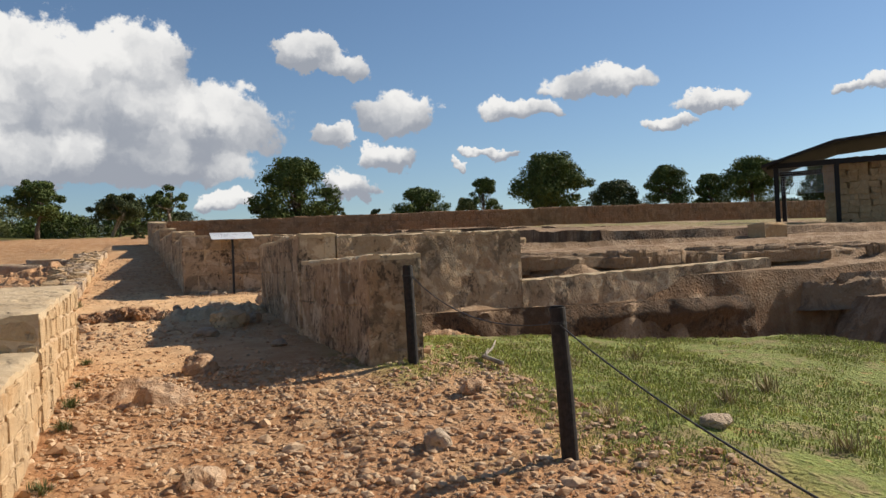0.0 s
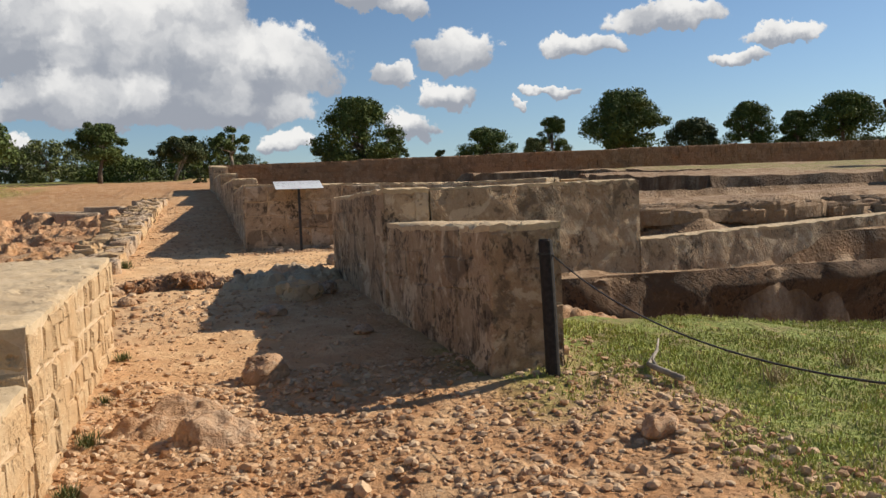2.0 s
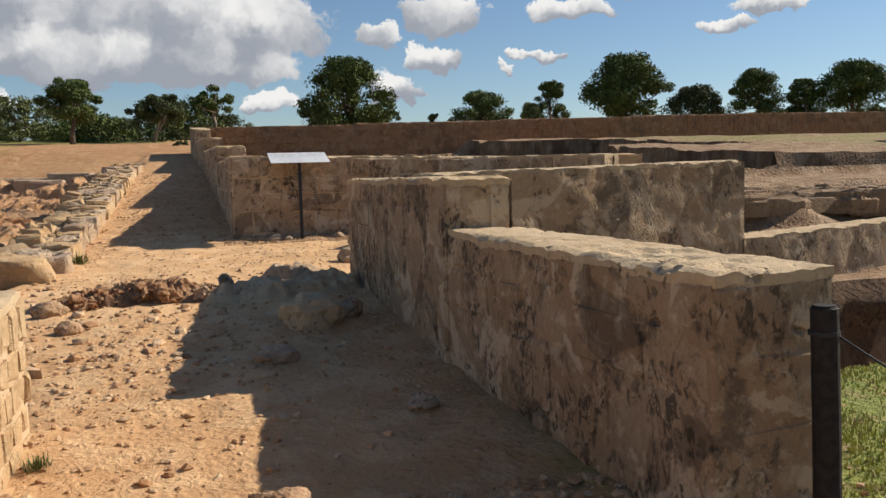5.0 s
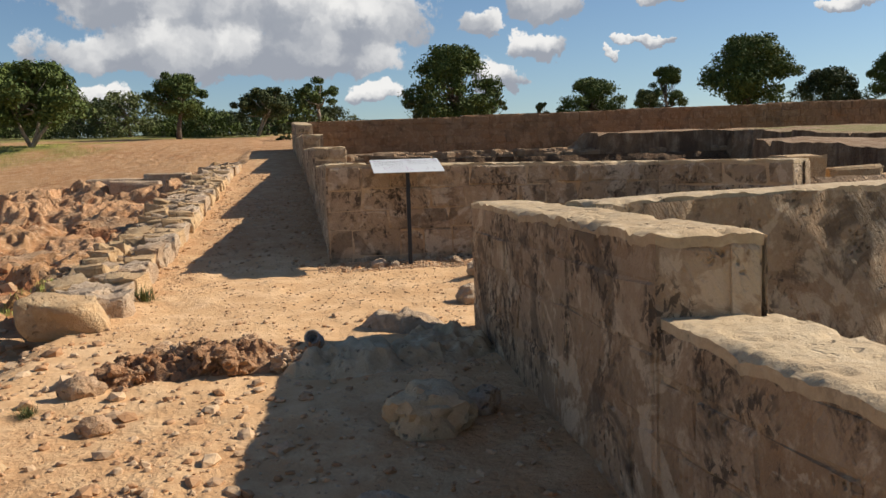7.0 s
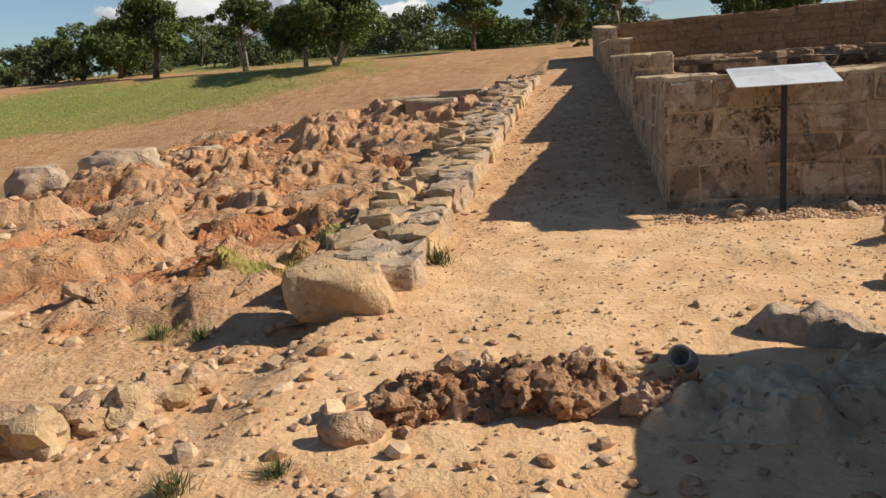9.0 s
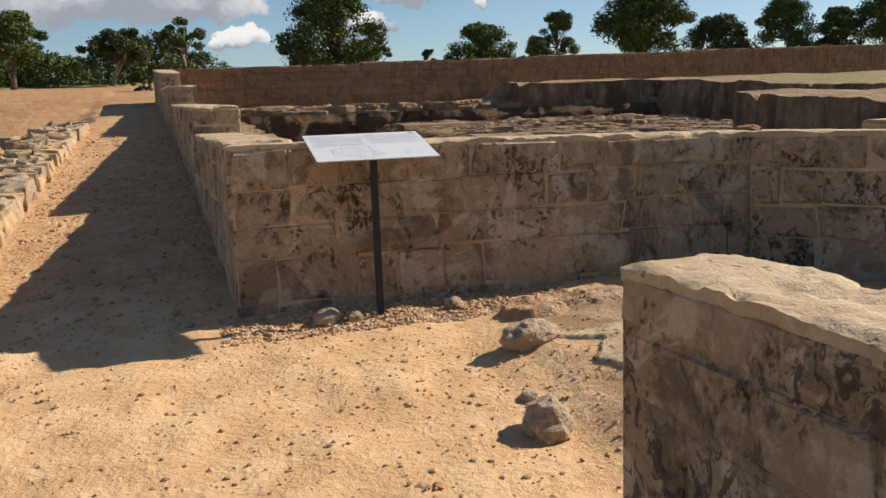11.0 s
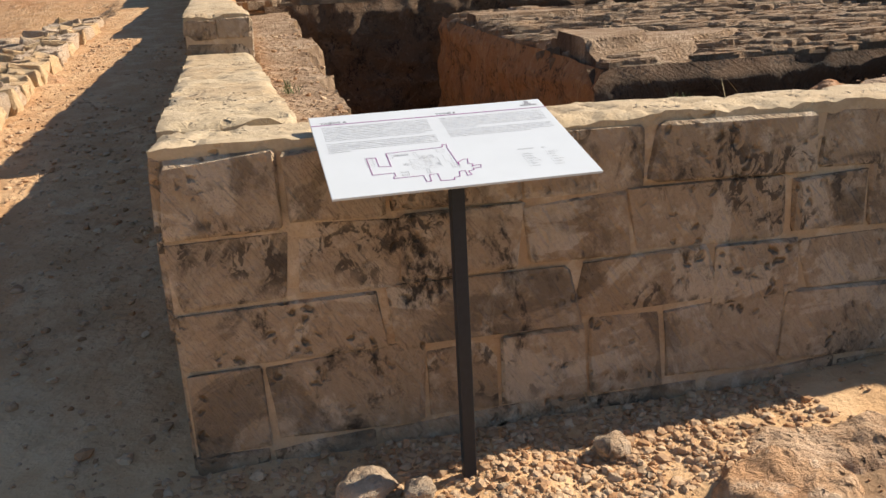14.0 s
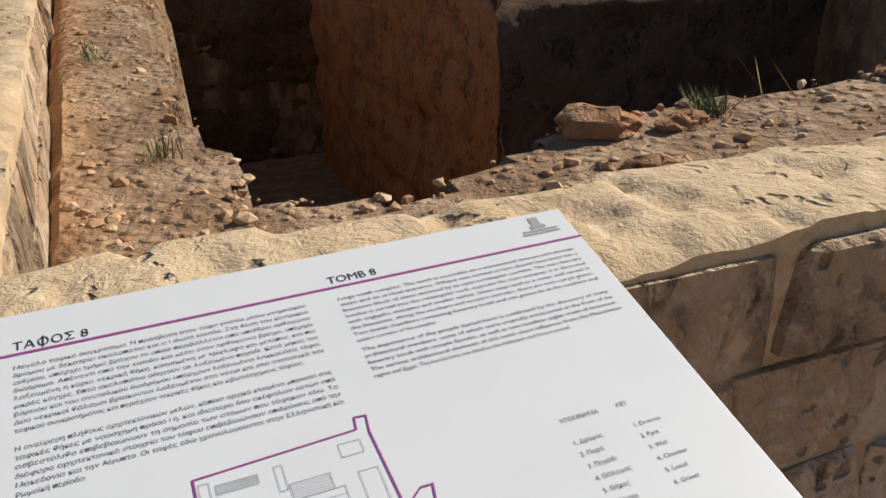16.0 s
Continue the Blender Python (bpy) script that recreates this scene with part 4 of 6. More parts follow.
def slab(name, outline, h, seed, mat_, label, res=0.02):
    """A flat bed of rock with a broken edge along the given outline, raised by h over the ground."""
    O = np.array(outline)
    lo, hi = O.min(0) - 0.1, O.max(0) + 0.1
    nu, nv = int((hi[0] - lo[0]) / res), int((hi[1] - lo[1]) / res)
    X, Y = np.meshgrid(np.linspace(lo[0], hi[0], nu + 1), np.linspace(lo[1], hi[1], nv + 1))
    wx, wy = X + 0.05 * fractal(X, Y, seed, 3.0, 4), Y + 0.05 * fractal(X, Y, seed + 1, 3.0, 4)
    near, odd = np.full(X.shape, 9.0), np.zeros(X.shape, bool)
    for (x0, y0), (x1, y1) in zip(O, np.roll(O, -1, 0)):
        k = np.clip(((wx - x0) * (x1 - x0) + (wy - y0) * (y1 - y0)) / ((x1 - x0) ** 2 + (y1 - y0) ** 2), 0, 1)
        near = np.minimum(near, np.hypot(wx - x0 - k * (x1 - x0), wy - y0 - k * (y1 - y0)))
        if y0 != y1:
            odd ^= ((y0 > wy) != (y1 > wy)) & (wx < (x1 - x0) * (wy - y0) / (y1 - y0) + x0)
    side = np.where(odd, near, -near)
    Z = land(X.ravel(), Y.ravel())[0].reshape(X.shape) + (h + 0.05) * ease(-0.02, 0.02, side) - 0.05 + 0.008 * fractal(X, Y, seed + 4, 3.0, 5) - 0.012 * np.clip(fractal(X, Y, seed + 6, 9.0, 3) - 0.3, 0, 1)
    keep = side > -0.06
    idx = np.arange(X.size).reshape(X.shape)
    quads = np.stack([idx[:-1, :-1], idx[:-1, 1:], idx[1:, 1:], idx[1:, :-1]], -1).reshape(-1, 4)
    quads = quads[keep.ravel()[quads].all(1)]
    used = np.unique(quads)
    remap = np.full(X.size, -1)
    remap[used] = np.arange(len(used))
    me = raw(name, np.column_stack([X.ravel(), Y.ravel(), Z.ravel()])[used].tolist(), remap[quads].tolist(), mat_)
    me.shade_smooth()
    me.set_sharp_from_angle(angle=radians(45))
    return tagged(new(name, me), label, "rock")


slab("bedrock_slab", ((2.27, 16.3), (2.46, 16.09), (2.26, 15.85), (2.36, 15.53), (2.34, 14.9), (3.3, 14.6), (3.3, 16.2), (2.9, 16.35)), 0.022, 41, coping_stone, "pale flat bedrock bed with a cracked edge")
slab("bedrock_slab", ((3.14, 16.88), (3.12, 16.3), (3.15, 15.6), (3.2, 14.7), (4.5, 14.6), (4.4, 16.0), (3.85, 16.55), (3.7, 16.78)), 0.085, 42, coping_stone, "pale flat bedrock bed with a raised edge")

# the squared block at the end of the row, and the rough stone row beside the ramp
bm = bmesh.new()
add_box(bm, Matrix.Identity(4), (0.62, 0.50, 0.34), 0.08)
bmesh.ops.subdivide_edges(bm, edges=bm.edges[:], cuts=3, use_grid_fill=True)
for v in bm.verts:
    v.co += Vector((1, 1, 1)) * 0.035 * noise.fractal(v.co * 4, 1.0, 2.0, 4) + v.co.normalized() * 0.13 * noise.noise(v.co * 3.2 + Vector((3, 1, 2)))
end_block = thing("stone_block", bm, pale_masonry, "large squared limestone block at the end of a stone row", "stone block", smooth=True)
end_block.matrix_world = pose(-1.86, 15.14, ground_z(-1.7, 15.1) + 0.10, 3, -4, 10)

rnd = random.Random(5)
def squared_stone(name, size, seed, mat_, rough=0.05):
    bm = bmesh.new()
    add_box(bm, Matrix.Identity(4), size, min(size) * 0.12)
    bmesh.ops.subdivide_edges(bm, edges=bm.edges[:], cuts=2, use_grid_fill=True)
    off = Vector((seed * 1.9, seed * 0.7, seed * 2.3))
    for v in bm.verts:
        v.co += v.co.normalized() * (rough * 1.3 * noise.noise(v.co * 4 + off) + rough * noise.fractal(v.co * 9 + off, 1.0, 2.0, 3)) 
    me = mesh_of(name, bm, mat_)
    me.shade_smooth()
    me.set_sharp_from_angle(angle=radians(32))
    return me


row_kinds = [squared_stone("row_stone", (0.44, 0.34, 0.36), 60 + k, pale_masonry if k % 2 else grey_rock, 0.055) for k in range(10)]
for lane in range(3):
    y = 15.55 + 0.1 * lane
    while y < 33.0:
        s = rnd.uniform(0.7, 1.15) if lane == 0 else rnd.uniform(0.45, 1.0)
        x = -1.60 - 0.014 * (y - 15) - lane * 0.27 + rnd.uniform(-0.03, 0.03) * (1 + 2 * (lane > 0))
        ob = new("row_stone", row_kinds[rnd.randrange(10)])
        high = float(np.interp(y, (15, 22, 30, 33), (0.25, 0.26, 0.20, 0.08))) * (rnd.uniform(0.85, 1.1) if lane == 0 else rnd.uniform(0.5, 1.0))
        ramp = ground_z(-1.2, y)
        tip = 3 if lane == 0 else 14
        ob.matrix_world = pose(x, y, ramp + high - 0.18 * s, rnd.uniform(-tip, tip), rnd.uniform(-tip, tip), 90 + rnd.uniform(-8, 8) * (1 + 3 * (lane > 0))) @ Matrix.Diagonal((s, rnd.uniform(0.8, 1.1), s, 1))
        tagged(ob, "rough limestone of a low row edging the ramp", "stone", "stone row beside the ramp")
        y += 0.40 * s + rnd.uniform(0.0, 0.05)

plot_kinds = [boulder("plot_rock", (0.8, 0.62, 0.5), 80 + k, pink_rock, 3, 0.45, 0.0, 0.2) for k in range(10)]
for i in range(84):
    y = rnd.uniform(15.0, 32.0)
    x = rnd.uniform(-3.0 - 0.62 * min(y - 10, 14.5), -2.7)
    s = rnd.choice((0.25, 0.3, 0.4, 0.55, 0.75)) * rnd.uniform(0.8, 1.2)
    ob = new("plot_rock", plot_kinds[rnd.randrange(10)])
    ob.matrix_world = pose(x, y, ground_z(x, y) + 0.08 * s, rnd.uniform(-25, 25), rnd.uniform(-25, 25), rnd.uniform(0, 360)) @ Matrix.Diagonal((s, s, s * rnd.uniform(0.4, 0.75), 1))
    tagged(ob, "rough orange limestone in the excavated plot", "rock", "rocks of the excavated plot")
for x, y, sx, sy, sz, yaw, seed in ((-3.6, 15.7, 1.6, 0.8, 0.45, 15, 101), (-3.4, 17.4, 0.9, 0.5, 0.3, 40, 102), (-7.3, 19.2, 1.5, 0.9, 0.75, 20, 103), (-6.3, 20.2, 1.3, 0.9, 0.7, -10, 104), (-8.0, 18.3, 1.2, 0.9, 0.7, 50, 105), (-3.4, 21.2, 0.8, 0.7, 0.75, 10, 106), (-2.6, 22.0, 0.8, 0.7, 0.7, 30, 107), (-4.6, 22.2, 2.3, 1.1, 0.55, 5, 108), (-4.8, 19.4, 1.2, 0.8, 0.4, 60, 109), (-2.9, 24.6, 1.6, 0.5, 0.42, 3, 110), (-4.2, 25.2, 2.2, 0.6, 0.42, 6, 111), (-3.0, 26.3, 2.6, 0.55, 0.45, 2, 112), (-3.0, 19.0, 0.9, 0.7, 0.5, 10, 113), (-6.2, 24.0, 2.6, 1.2, 0.9, 12, 114), (-8.2, 22.6, 2.0, 1.2, 0.8, -12, 115), (-5.4, 27.4, 3.0, 1.1, 0.8, 4, 116), (-8.6, 26.8, 2.4, 1.0, 0.7, 8, 117), (-6.6, 30.2, 3.0, 0.9, 0.7, 3, 118), (-3.6, 28.8, 2.2, 0.8, 0.7, -4, 119), (-5.6, 17.2, 2.2, 1.1, 0.7, 25, 121), (-7.0, 16.4, 1.6, 1.0, 0.7, 5, 122)):
    mound("rock_outcrop", x, y, (sx * 1.45, sy * 1.45, sz * 0.42), seed, pink_rock, "large pale orange rock in the excavated plot", yaw, "rocks of the excavated plot", 2.0, 0.55, 0.45, 0.03, pits=0.15)

for x, y, size, seed, yaw in ((-10.3, 26.2, (1.9, 1.2, 1.35), 131, 12), (-11.7, 25.2, (1.5, 1.1, 1.15), 132, -8), (-9.0, 27.4, (1.0, 0.8, 0.9), 133, 30)):
    rock("boulder", x, y, size, seed, grey_rock, "large grey weathered boulder at the edge of the plot", yaw, 0.32, "grey boulders of the plot", 4, 0.3, 0.12)
for x, y, size, seed, yaw in ((-4.9, 31.3, (1.5, 0.6, 0.42), 141, 6), (-3.5, 31.0, (1.1, 0.55, 0.40), 142, -4), (-2.6, 30.4, (0.9, 0.6, 0.36), 143, 12), (-4.2, 30.2, (1.2, 0.5, 0.34), 144, 3)):
    ob = new("stone_slab", squared_stone("stone_slab", size, seed, grey_rock, 0.05))
    ob.matrix_world = pose(x, y, ground_z(x, y) + 0.42 * size[2], 0, 0, yaw)
    tagged(ob, "long squared limestone lying at the head of the plot", "stone block", "squared stones of the plot")
mound("boulder", -1.85, 11.85, (1.05, 0.75, 0.25), 145, pale_masonry, "large pale flat-topped boulder beside the path", 12, cell=2.2, knob=0.35, flat=0.38, res=0.018, pits=0.12)
side_rnd = random.Random(52)
for k in range(13):
    x, y = -3.45 + 0.092 * k + side_rnd.uniform(-0.1, 0.1), 12.75 + 0.10 * k + side_rnd.uniform(-0.14, 0.14)
    size = side_rnd.uniform(0.16, 0.34)
    rock("boulder", x, y, (size * 1.3, size, size * 0.9), 150 + k, pale_masonry if k % 3 else bedrock, "pale broken stone of a collapsed row", side_rnd.uniform(0, 180), 0.3, "stones of the collapsed row", 3, 0.42)

# rock shelf before the long low wall, slabs on the rim, ledges of the court
for k, (x, y, z, sx, sy, sz, yaw) in enumerate(((13.94, 13.85, 1.55, 2.6, 1.6, 0.7, 8), (16.40, 13.05, 0.9, 3.0, 2.2, 0.9, 6), (13.82, 11.65, 0.35, 3.0, 2.0, 0.9, 10), (16.72, 15.65, 2.0, 3.4, 1.8, 0.8, 4))):
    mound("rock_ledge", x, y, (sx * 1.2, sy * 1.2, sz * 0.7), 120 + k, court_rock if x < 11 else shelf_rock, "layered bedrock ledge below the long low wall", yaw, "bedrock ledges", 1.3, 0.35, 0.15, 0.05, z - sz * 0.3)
for x, y, sx, sy, sz in ((7.1, 18.4, 0.62, 0.5, 0.42), (7.95, 18.5, 0.8, 0.5, 0.40), (8.9, 18.6, 0.9, 0.5, 0.42), (15.0, 17.8, 0.8, 0.6, 0.4)):
    bm = bmesh.new()
    add_box(bm, Matrix.Identity(4), (sx, sy, sz), 0.04)
    for v in bm.verts:
        v.co += Vector((rnd.uniform(-1, 1), rnd.uniform(-1, 1), rnd.uniform(-1, 1))) * 0.025
    ob = thing("stone_slab", bm, pale_masonry, "squared pale stone lying on the bedrock", "stone block", "slabs on the bedrock")
    ob.matrix_world = pose(x, y, ground_z(x, y) + sz * 0.42, 0, 0, rnd.uniform(-6, 10))


def strata(name, x0, x1, y0, y1, z, count, seed, mat_, label, slope=0.03):
    """Many flat broken rock layers lying over one another, in one mesh."""
    r = random.Random(seed)
    verts, faces = [], []
    for k in range(count):
        cx, cy = r.uniform(x0, x1), r.uniform(y0, y1)
        lx, ly, h = r.uniform(0.25, 1.3), r.uniform(0.10, 0.34), r.uniform(0.04, 0.14)
        base = z + slope * (cy - y0) + r.uniform(-0.04, 0.10)
        a0 = r.uniform(-0.2, 0.2)
        m = 14
        ring = []
        for i in range(m):
            a = 2 * math.pi * i / m
            q = 1 + r.uniform(-0.28, 0.28)
            u, v = math.cos(a) * lx * q * 0.5, math.sin(a) * ly * q * 0.5
            ring.append((cx + u * math.cos(a0) - v * math.sin(a0), cy + u * math.sin(a0) + v * math.cos(a0)))
        b = len(verts)
        verts += [(px_, py_, base - 0.15) for px_, py_ in ring]
        verts += [(cx + (px_ - cx) * 1.04, cy + (py_ - cy) * 1.04, base + h * 0.6 + r.uniform(-0.02, 0.02)) for px_, py_ in ring]
        verts += [(cx + (px_ - cx) * 0.86, cy + (py_ - cy) * 0.86, base + h + r.uniform(-0.015, 0.015)) for px_, py_ in ring]
        for lv in (0, m):
            for i in range(m):
                j = (i + 1) % m
                faces.append((b + lv + i, b + lv + j, b + lv + m + j, b + lv + m + i))
        faces.append(tuple(b + 2 * m + i for i in range(m)))
    ob = new(name, raw(name, verts, faces, mat_))
    return tagged(ob, label, "rock", kind="stuff")


strata("rock_layers", 6.0, 14.3, 26.1, 35.0, 2.45, 1300, 3, shelf_rock, "broken flat rock layers on top of the standing rock", 0.058)
strata("rock_layers", 6.4, 17.5, 14.5, 19.0, 2.34, 900, 4, shelf_rock, "broken flat rock layers beyond the long low wall")
strata("rock_layers", 1.2, 18.0, 36.6, 38.8, 3.50, 420, 5, shelf_rock, "broken flat rock layers at the far rim of the court")


rim_rnd = random.Random(41)
for k in range(18):
    rx, ry = rim_rnd.uniform(2.6, 6.0), rim_rnd.uniform(18.55, 19.15)
    size = rim_rnd.uniform(0.08, 0.2)
    rock("rim_rock", rx, ry, (size * 1.5, size, size * 0.7), 400 + k, red_rock, "rough orange rock on the rim of the court", rim_rnd.uniform(0, 180), 0.38, "rocks on the rim", 3, 0.4, 0.0, 0.2)


# ---- the faces of the sunken court ----
def rock_face(name, p0, p1, z0, z1, seed, mat_, label, amp=0.16, rise=0.0):
    a, b = Vector((*p0, 0)), Vector((*p1, 0))
    L = (b - a).length
    """A cut face from p0 to p1; its top falls by rise on the way."""
    nu, nv = int(L / 0.09), int((z1 - z0) / 0.09)
    U, V = np.meshgrid(np.linspace(0, L, nu + 1), np.linspace(0, 1, nv + 1))
    high = z1 - rise * U / L
    V = z0 + (high - z0) * V
    D = amp * fractal(U * 0.9, V * 0.8, seed, 1.1, 5, 0.55) + 0.05 * fractal(U * 0.3, V * 3.0, seed + 7, 1.2, 3)
    D = D + 0.14 * ease(-0.25, 0.0, V - high)
    d = (b - a).normalized()
    side = Vector((-d.y, d.x, 0))
    X, Y = a.x + d.x * U + side.x * D, a.y + d.y * U + side.y * D
    idx = np.arange((nu + 1) * (nv + 1)).reshape(nv + 1, nu + 1)
    faces = np.stack([idx[:-1, :-1], idx[:-1, 1:], idx[1:, 1:], idx[1:, :-1]], -1).reshape(-1, 4).tolist()
    me = raw(name, np.column_stack([X.ravel(), Y.ravel(), V.ravel()]).tolist(), faces, mat_)
    me.shade_smooth()
    return tagged(new(name, me), label, "rock face", kind="structure")


# the court_rock faces here have their shade darkened into the stone colour
rock_face("court_face_1", (5.52, 35.4), (5.52, 25.74), -2.5, 3.02, 3, court_orange, "orange cut rock face streaked with dark stains", 0.08, 0.52)
rock_face("court_face_2", (5.52, 25.74), (14.7, 25.74), -2.5, 2.50, 4, court_rock, "weathered cut rock face of the court, depth shade in its colour", 0.08)
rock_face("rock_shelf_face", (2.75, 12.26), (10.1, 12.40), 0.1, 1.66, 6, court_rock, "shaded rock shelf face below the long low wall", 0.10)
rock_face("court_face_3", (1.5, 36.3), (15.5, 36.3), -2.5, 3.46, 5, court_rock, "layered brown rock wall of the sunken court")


# ---- small stones and grass ----
def pebbles(name, count, area, sizes, seed, label, keep=None):
    r = np.random.RandomState(seed)
    phi = (1 + 5 ** 0.5) / 2
    ico = np.array([(-1, phi, 0), (1, phi, 0), (-1, -phi, 0), (1, -phi, 0), (0, -1, phi), (0, 1, phi), (0, -1, -phi), (0, 1, -phi), (phi, 0, -1), (phi, 0, 1), (-phi, 0, -1), (-phi, 0, 1)]) / 1.9
    tri = np.array([(0, 11, 5), (0, 5, 1), (0, 1, 7), (0, 7, 10), (0, 10, 11), (1, 5, 9), (5, 11, 4), (11, 10, 2), (10, 7, 6), (7, 1, 8), (3, 9, 4), (3, 4, 2), (3, 2, 6), (3, 6, 8), (3, 8, 9), (4, 9, 5), (2, 4, 11), (6, 2, 10), (8, 6, 7), (9, 8, 1)])
    x = r.uniform(area[0], area[1], count)
    y = r.uniform(area[2], area[3], count)
    clump = fractal(x, y, seed + 3, 0.8, 3)
    ok = r.uniform(-0.9, 0.9, count) < clump + 0.25
    if keep is not None:
        ok &= keep(x, y)
    x, y = x[ok], y[ok]
    z = land(x, y)[0]
    s = sizes[0] * (sizes[1] / sizes[0]) ** (r.uniform(0, 1, len(x)) ** 2.2)
    V = ico[None] * (1 + r.uniform(-0.32, 0.32, (len(x), 12, 1)))
    V = V * s[:, None, None] * np.stack([r.uniform(0.75, 1.35, len(x)), r.uniform(0.75, 1.35, len(x)), r.uniform(0.45, 0.9, len(x))], -1)[:, None, :]
    a = r.uniform(0, 6.28, len(x))
    c, sn = np.cos(a)[:, None], np.sin(a)[:, None]
    W = np.stack([V[..., 0] * c - V[..., 1] * sn + x[:, None], V[..., 0] * sn + V[..., 1] * c + y[:, None], V[..., 2] + z[:, None] + 0.15 * s[:, None]], -1)
    F = (tri[None] + 12 * np.arange(len(x))[:, None, None]).reshape(-1, 3)
    return tagged(new(name, raw(name, W.reshape(-1, 3).tolist(), F.tolist(), pebble_mat)), label, "stones", kind="stuff")


pebbles("gravel", 30000, (-0.8, 3.0, -0.8, 8.7), (0.006, 0.036), 1, "loose limestone rubble and gravel on the path")
pebbles("rubble", 300, (-0.75, 2.7, 0.9, 8.2), (0.026, 0.075), 2, "larger loose stones on the path")
pebbles("gravel", 7000, (-3.2, 1.6, 7.4, 15.0), (0.006, 0.032), 3, "scattered gravel on the path")
pebbles("gravel", 7000, (-1.5, 4.2, 14.6, 17.7), (0.003, 0.015), 4, "fine gravel on the sandy ground")
pebbles("gravel", 6000, (0.35, 2.9, 17.1, 17.68), (0.006, 0.024), 5, "pale gravel along the foot of the sign wall")
pebbles("gravel", 5000, (-1.5, 0.45, 17.5, 30.0), (0.006, 0.034), 6, "gravel on the shaded ramp")
pebbles("rubble", 2600, (-12.0, -1.9, 14.6, 33.0), (0.03, 0.10), 7, "broken stones in the excavated plot")
pebbles("rubble", 500, (-3.2, 0.3, 10.6, 14.6), (0.02, 0.07), 8, "small stones about the outcrop")
pebbles("rubble", 900, (1.05, 4.6, 18.2, 19.3), (0.006, 0.03), 9, "small stones on the rim of the court")
pebbles("rubble", 500, (1.05, 1.75, 19.0, 27.0), (0.006, 0.035), 10, "small stones on the rim of the court")


def blades(name, count, area, high, seed, mat_, label, keep):
    r = np.random.RandomState(seed)
    x, y = r.uniform(area[0], area[1], count), r.uniform(area[2], area[3], count)
    ok = keep(x, y, r)
    x, y = x[ok], y[ok]
    z = land(x, y)[0]
    n = len(x)
    h = high * r.uniform(0.5, 1.4, n)
    a = r.uniform(0, 6.28, n)
    lean = r.uniform(0.1, 0.9, n) * h
    w = r.uniform(0.0025, 0.005, n) * (1 + high * 4)
    dx, dy = np.cos(a), np.sin(a)
    P = np.stack([
        np.stack([x - dy * w, y + dx * w, z - 0.01], -1), np.stack([x + dy * w, y - dx * w, z - 0.01], -1),
        np.stack([x + dx * lean * 0.4 + dy * w * 0.8, y + dy * lean * 0.4 - dx * w * 0.8, z + h * 0.6], -1), np.stack([x + dx * lean * 0.4 - dy * w * 0.8, y + dy * lean * 0.4 + dx * w * 0.8, z + h * 0.6], -1),
        np.stack([x + dx * lean, y + dy * lean, z + h], -1)], 1).reshape(-1, 3)
    k = 5 * np.arange(n)
    faces = np.stack([k, k + 1, k + 2, k + 3], -1).tolist() + np.stack([k + 3, k + 2, k + 4], -1).tolist()
    return tagged(new(name, raw(name, P.tolist(), faces, mat_)), label, "grass", kind="stuff")


def on_bank(x, y, r):
    g = land(x, y)[1]
    return (r.uniform(0, 1, len(x)) < g * (0.50 + 0.95 * fractal(x, y, 91, 1.1, 4))) & (x > 1.4)


blades("grass", 170000, (1.9, 8.2, 1.5, 10.6), 0.024, 1, blade_mat, "short green grass on the bank beside the path", on_bank)
blades("dry_grass", 15000, (1.9, 8.2, 1.5, 10.6), 0.035, 2, straw, "dry grass stems among the green", on_bank)
blades("grass", 7000, (-3.7, -2.0, 15.2, 17.9), 0.05, 3, blade_mat, "green grass between the rocks", lambda x, y, r: r.uniform(0, 1, len(x)) < land(x, y)[1])
blades("grass", 50000, (-27.0, -8.0, 33.0, 49.0), 0.06, 4, blade_mat, "green grass on the field", lambda x, y, r: r.uniform(0, 1, len(x)) < land(x, y)[1] * 0.8)


def tuft(x, y, size, count, seed, mat_, label, category="weed", z=None, thick=0.014):
    r = random.Random(seed)
    verts, faces = [], []
    base = ground_z(x, y) if z is None else z
    for k in range(count):
        a, t = r.uniform(0, 6.28), r.uniform(0.1, 1.0)
        l = size * r.uniform(0.5, 1.1)
        d = Vector((math.cos(a) * t, math.sin(a) * t, r.uniform(0.3, 1.0))).normalized() * l
        s = Vector((-math.sin(a), math.cos(a), 0)) * thick * size
        o = Vector((x + r.gauss(0, size * 0.25), y + r.gauss(0, size * 0.25), base))
        b = len(verts)
        verts += [tuple(o - s), tuple(o + s), tuple(o + d * 0.6 + s * 1.5), tuple(o + d), tuple(o + d * 0.6 - s * 1.5)]
        faces.append((b, b + 1, b + 2, b + 3, b + 4))
    return tagged(new("weed", raw("weed", verts, faces, mat_)), label, category, "weeds")


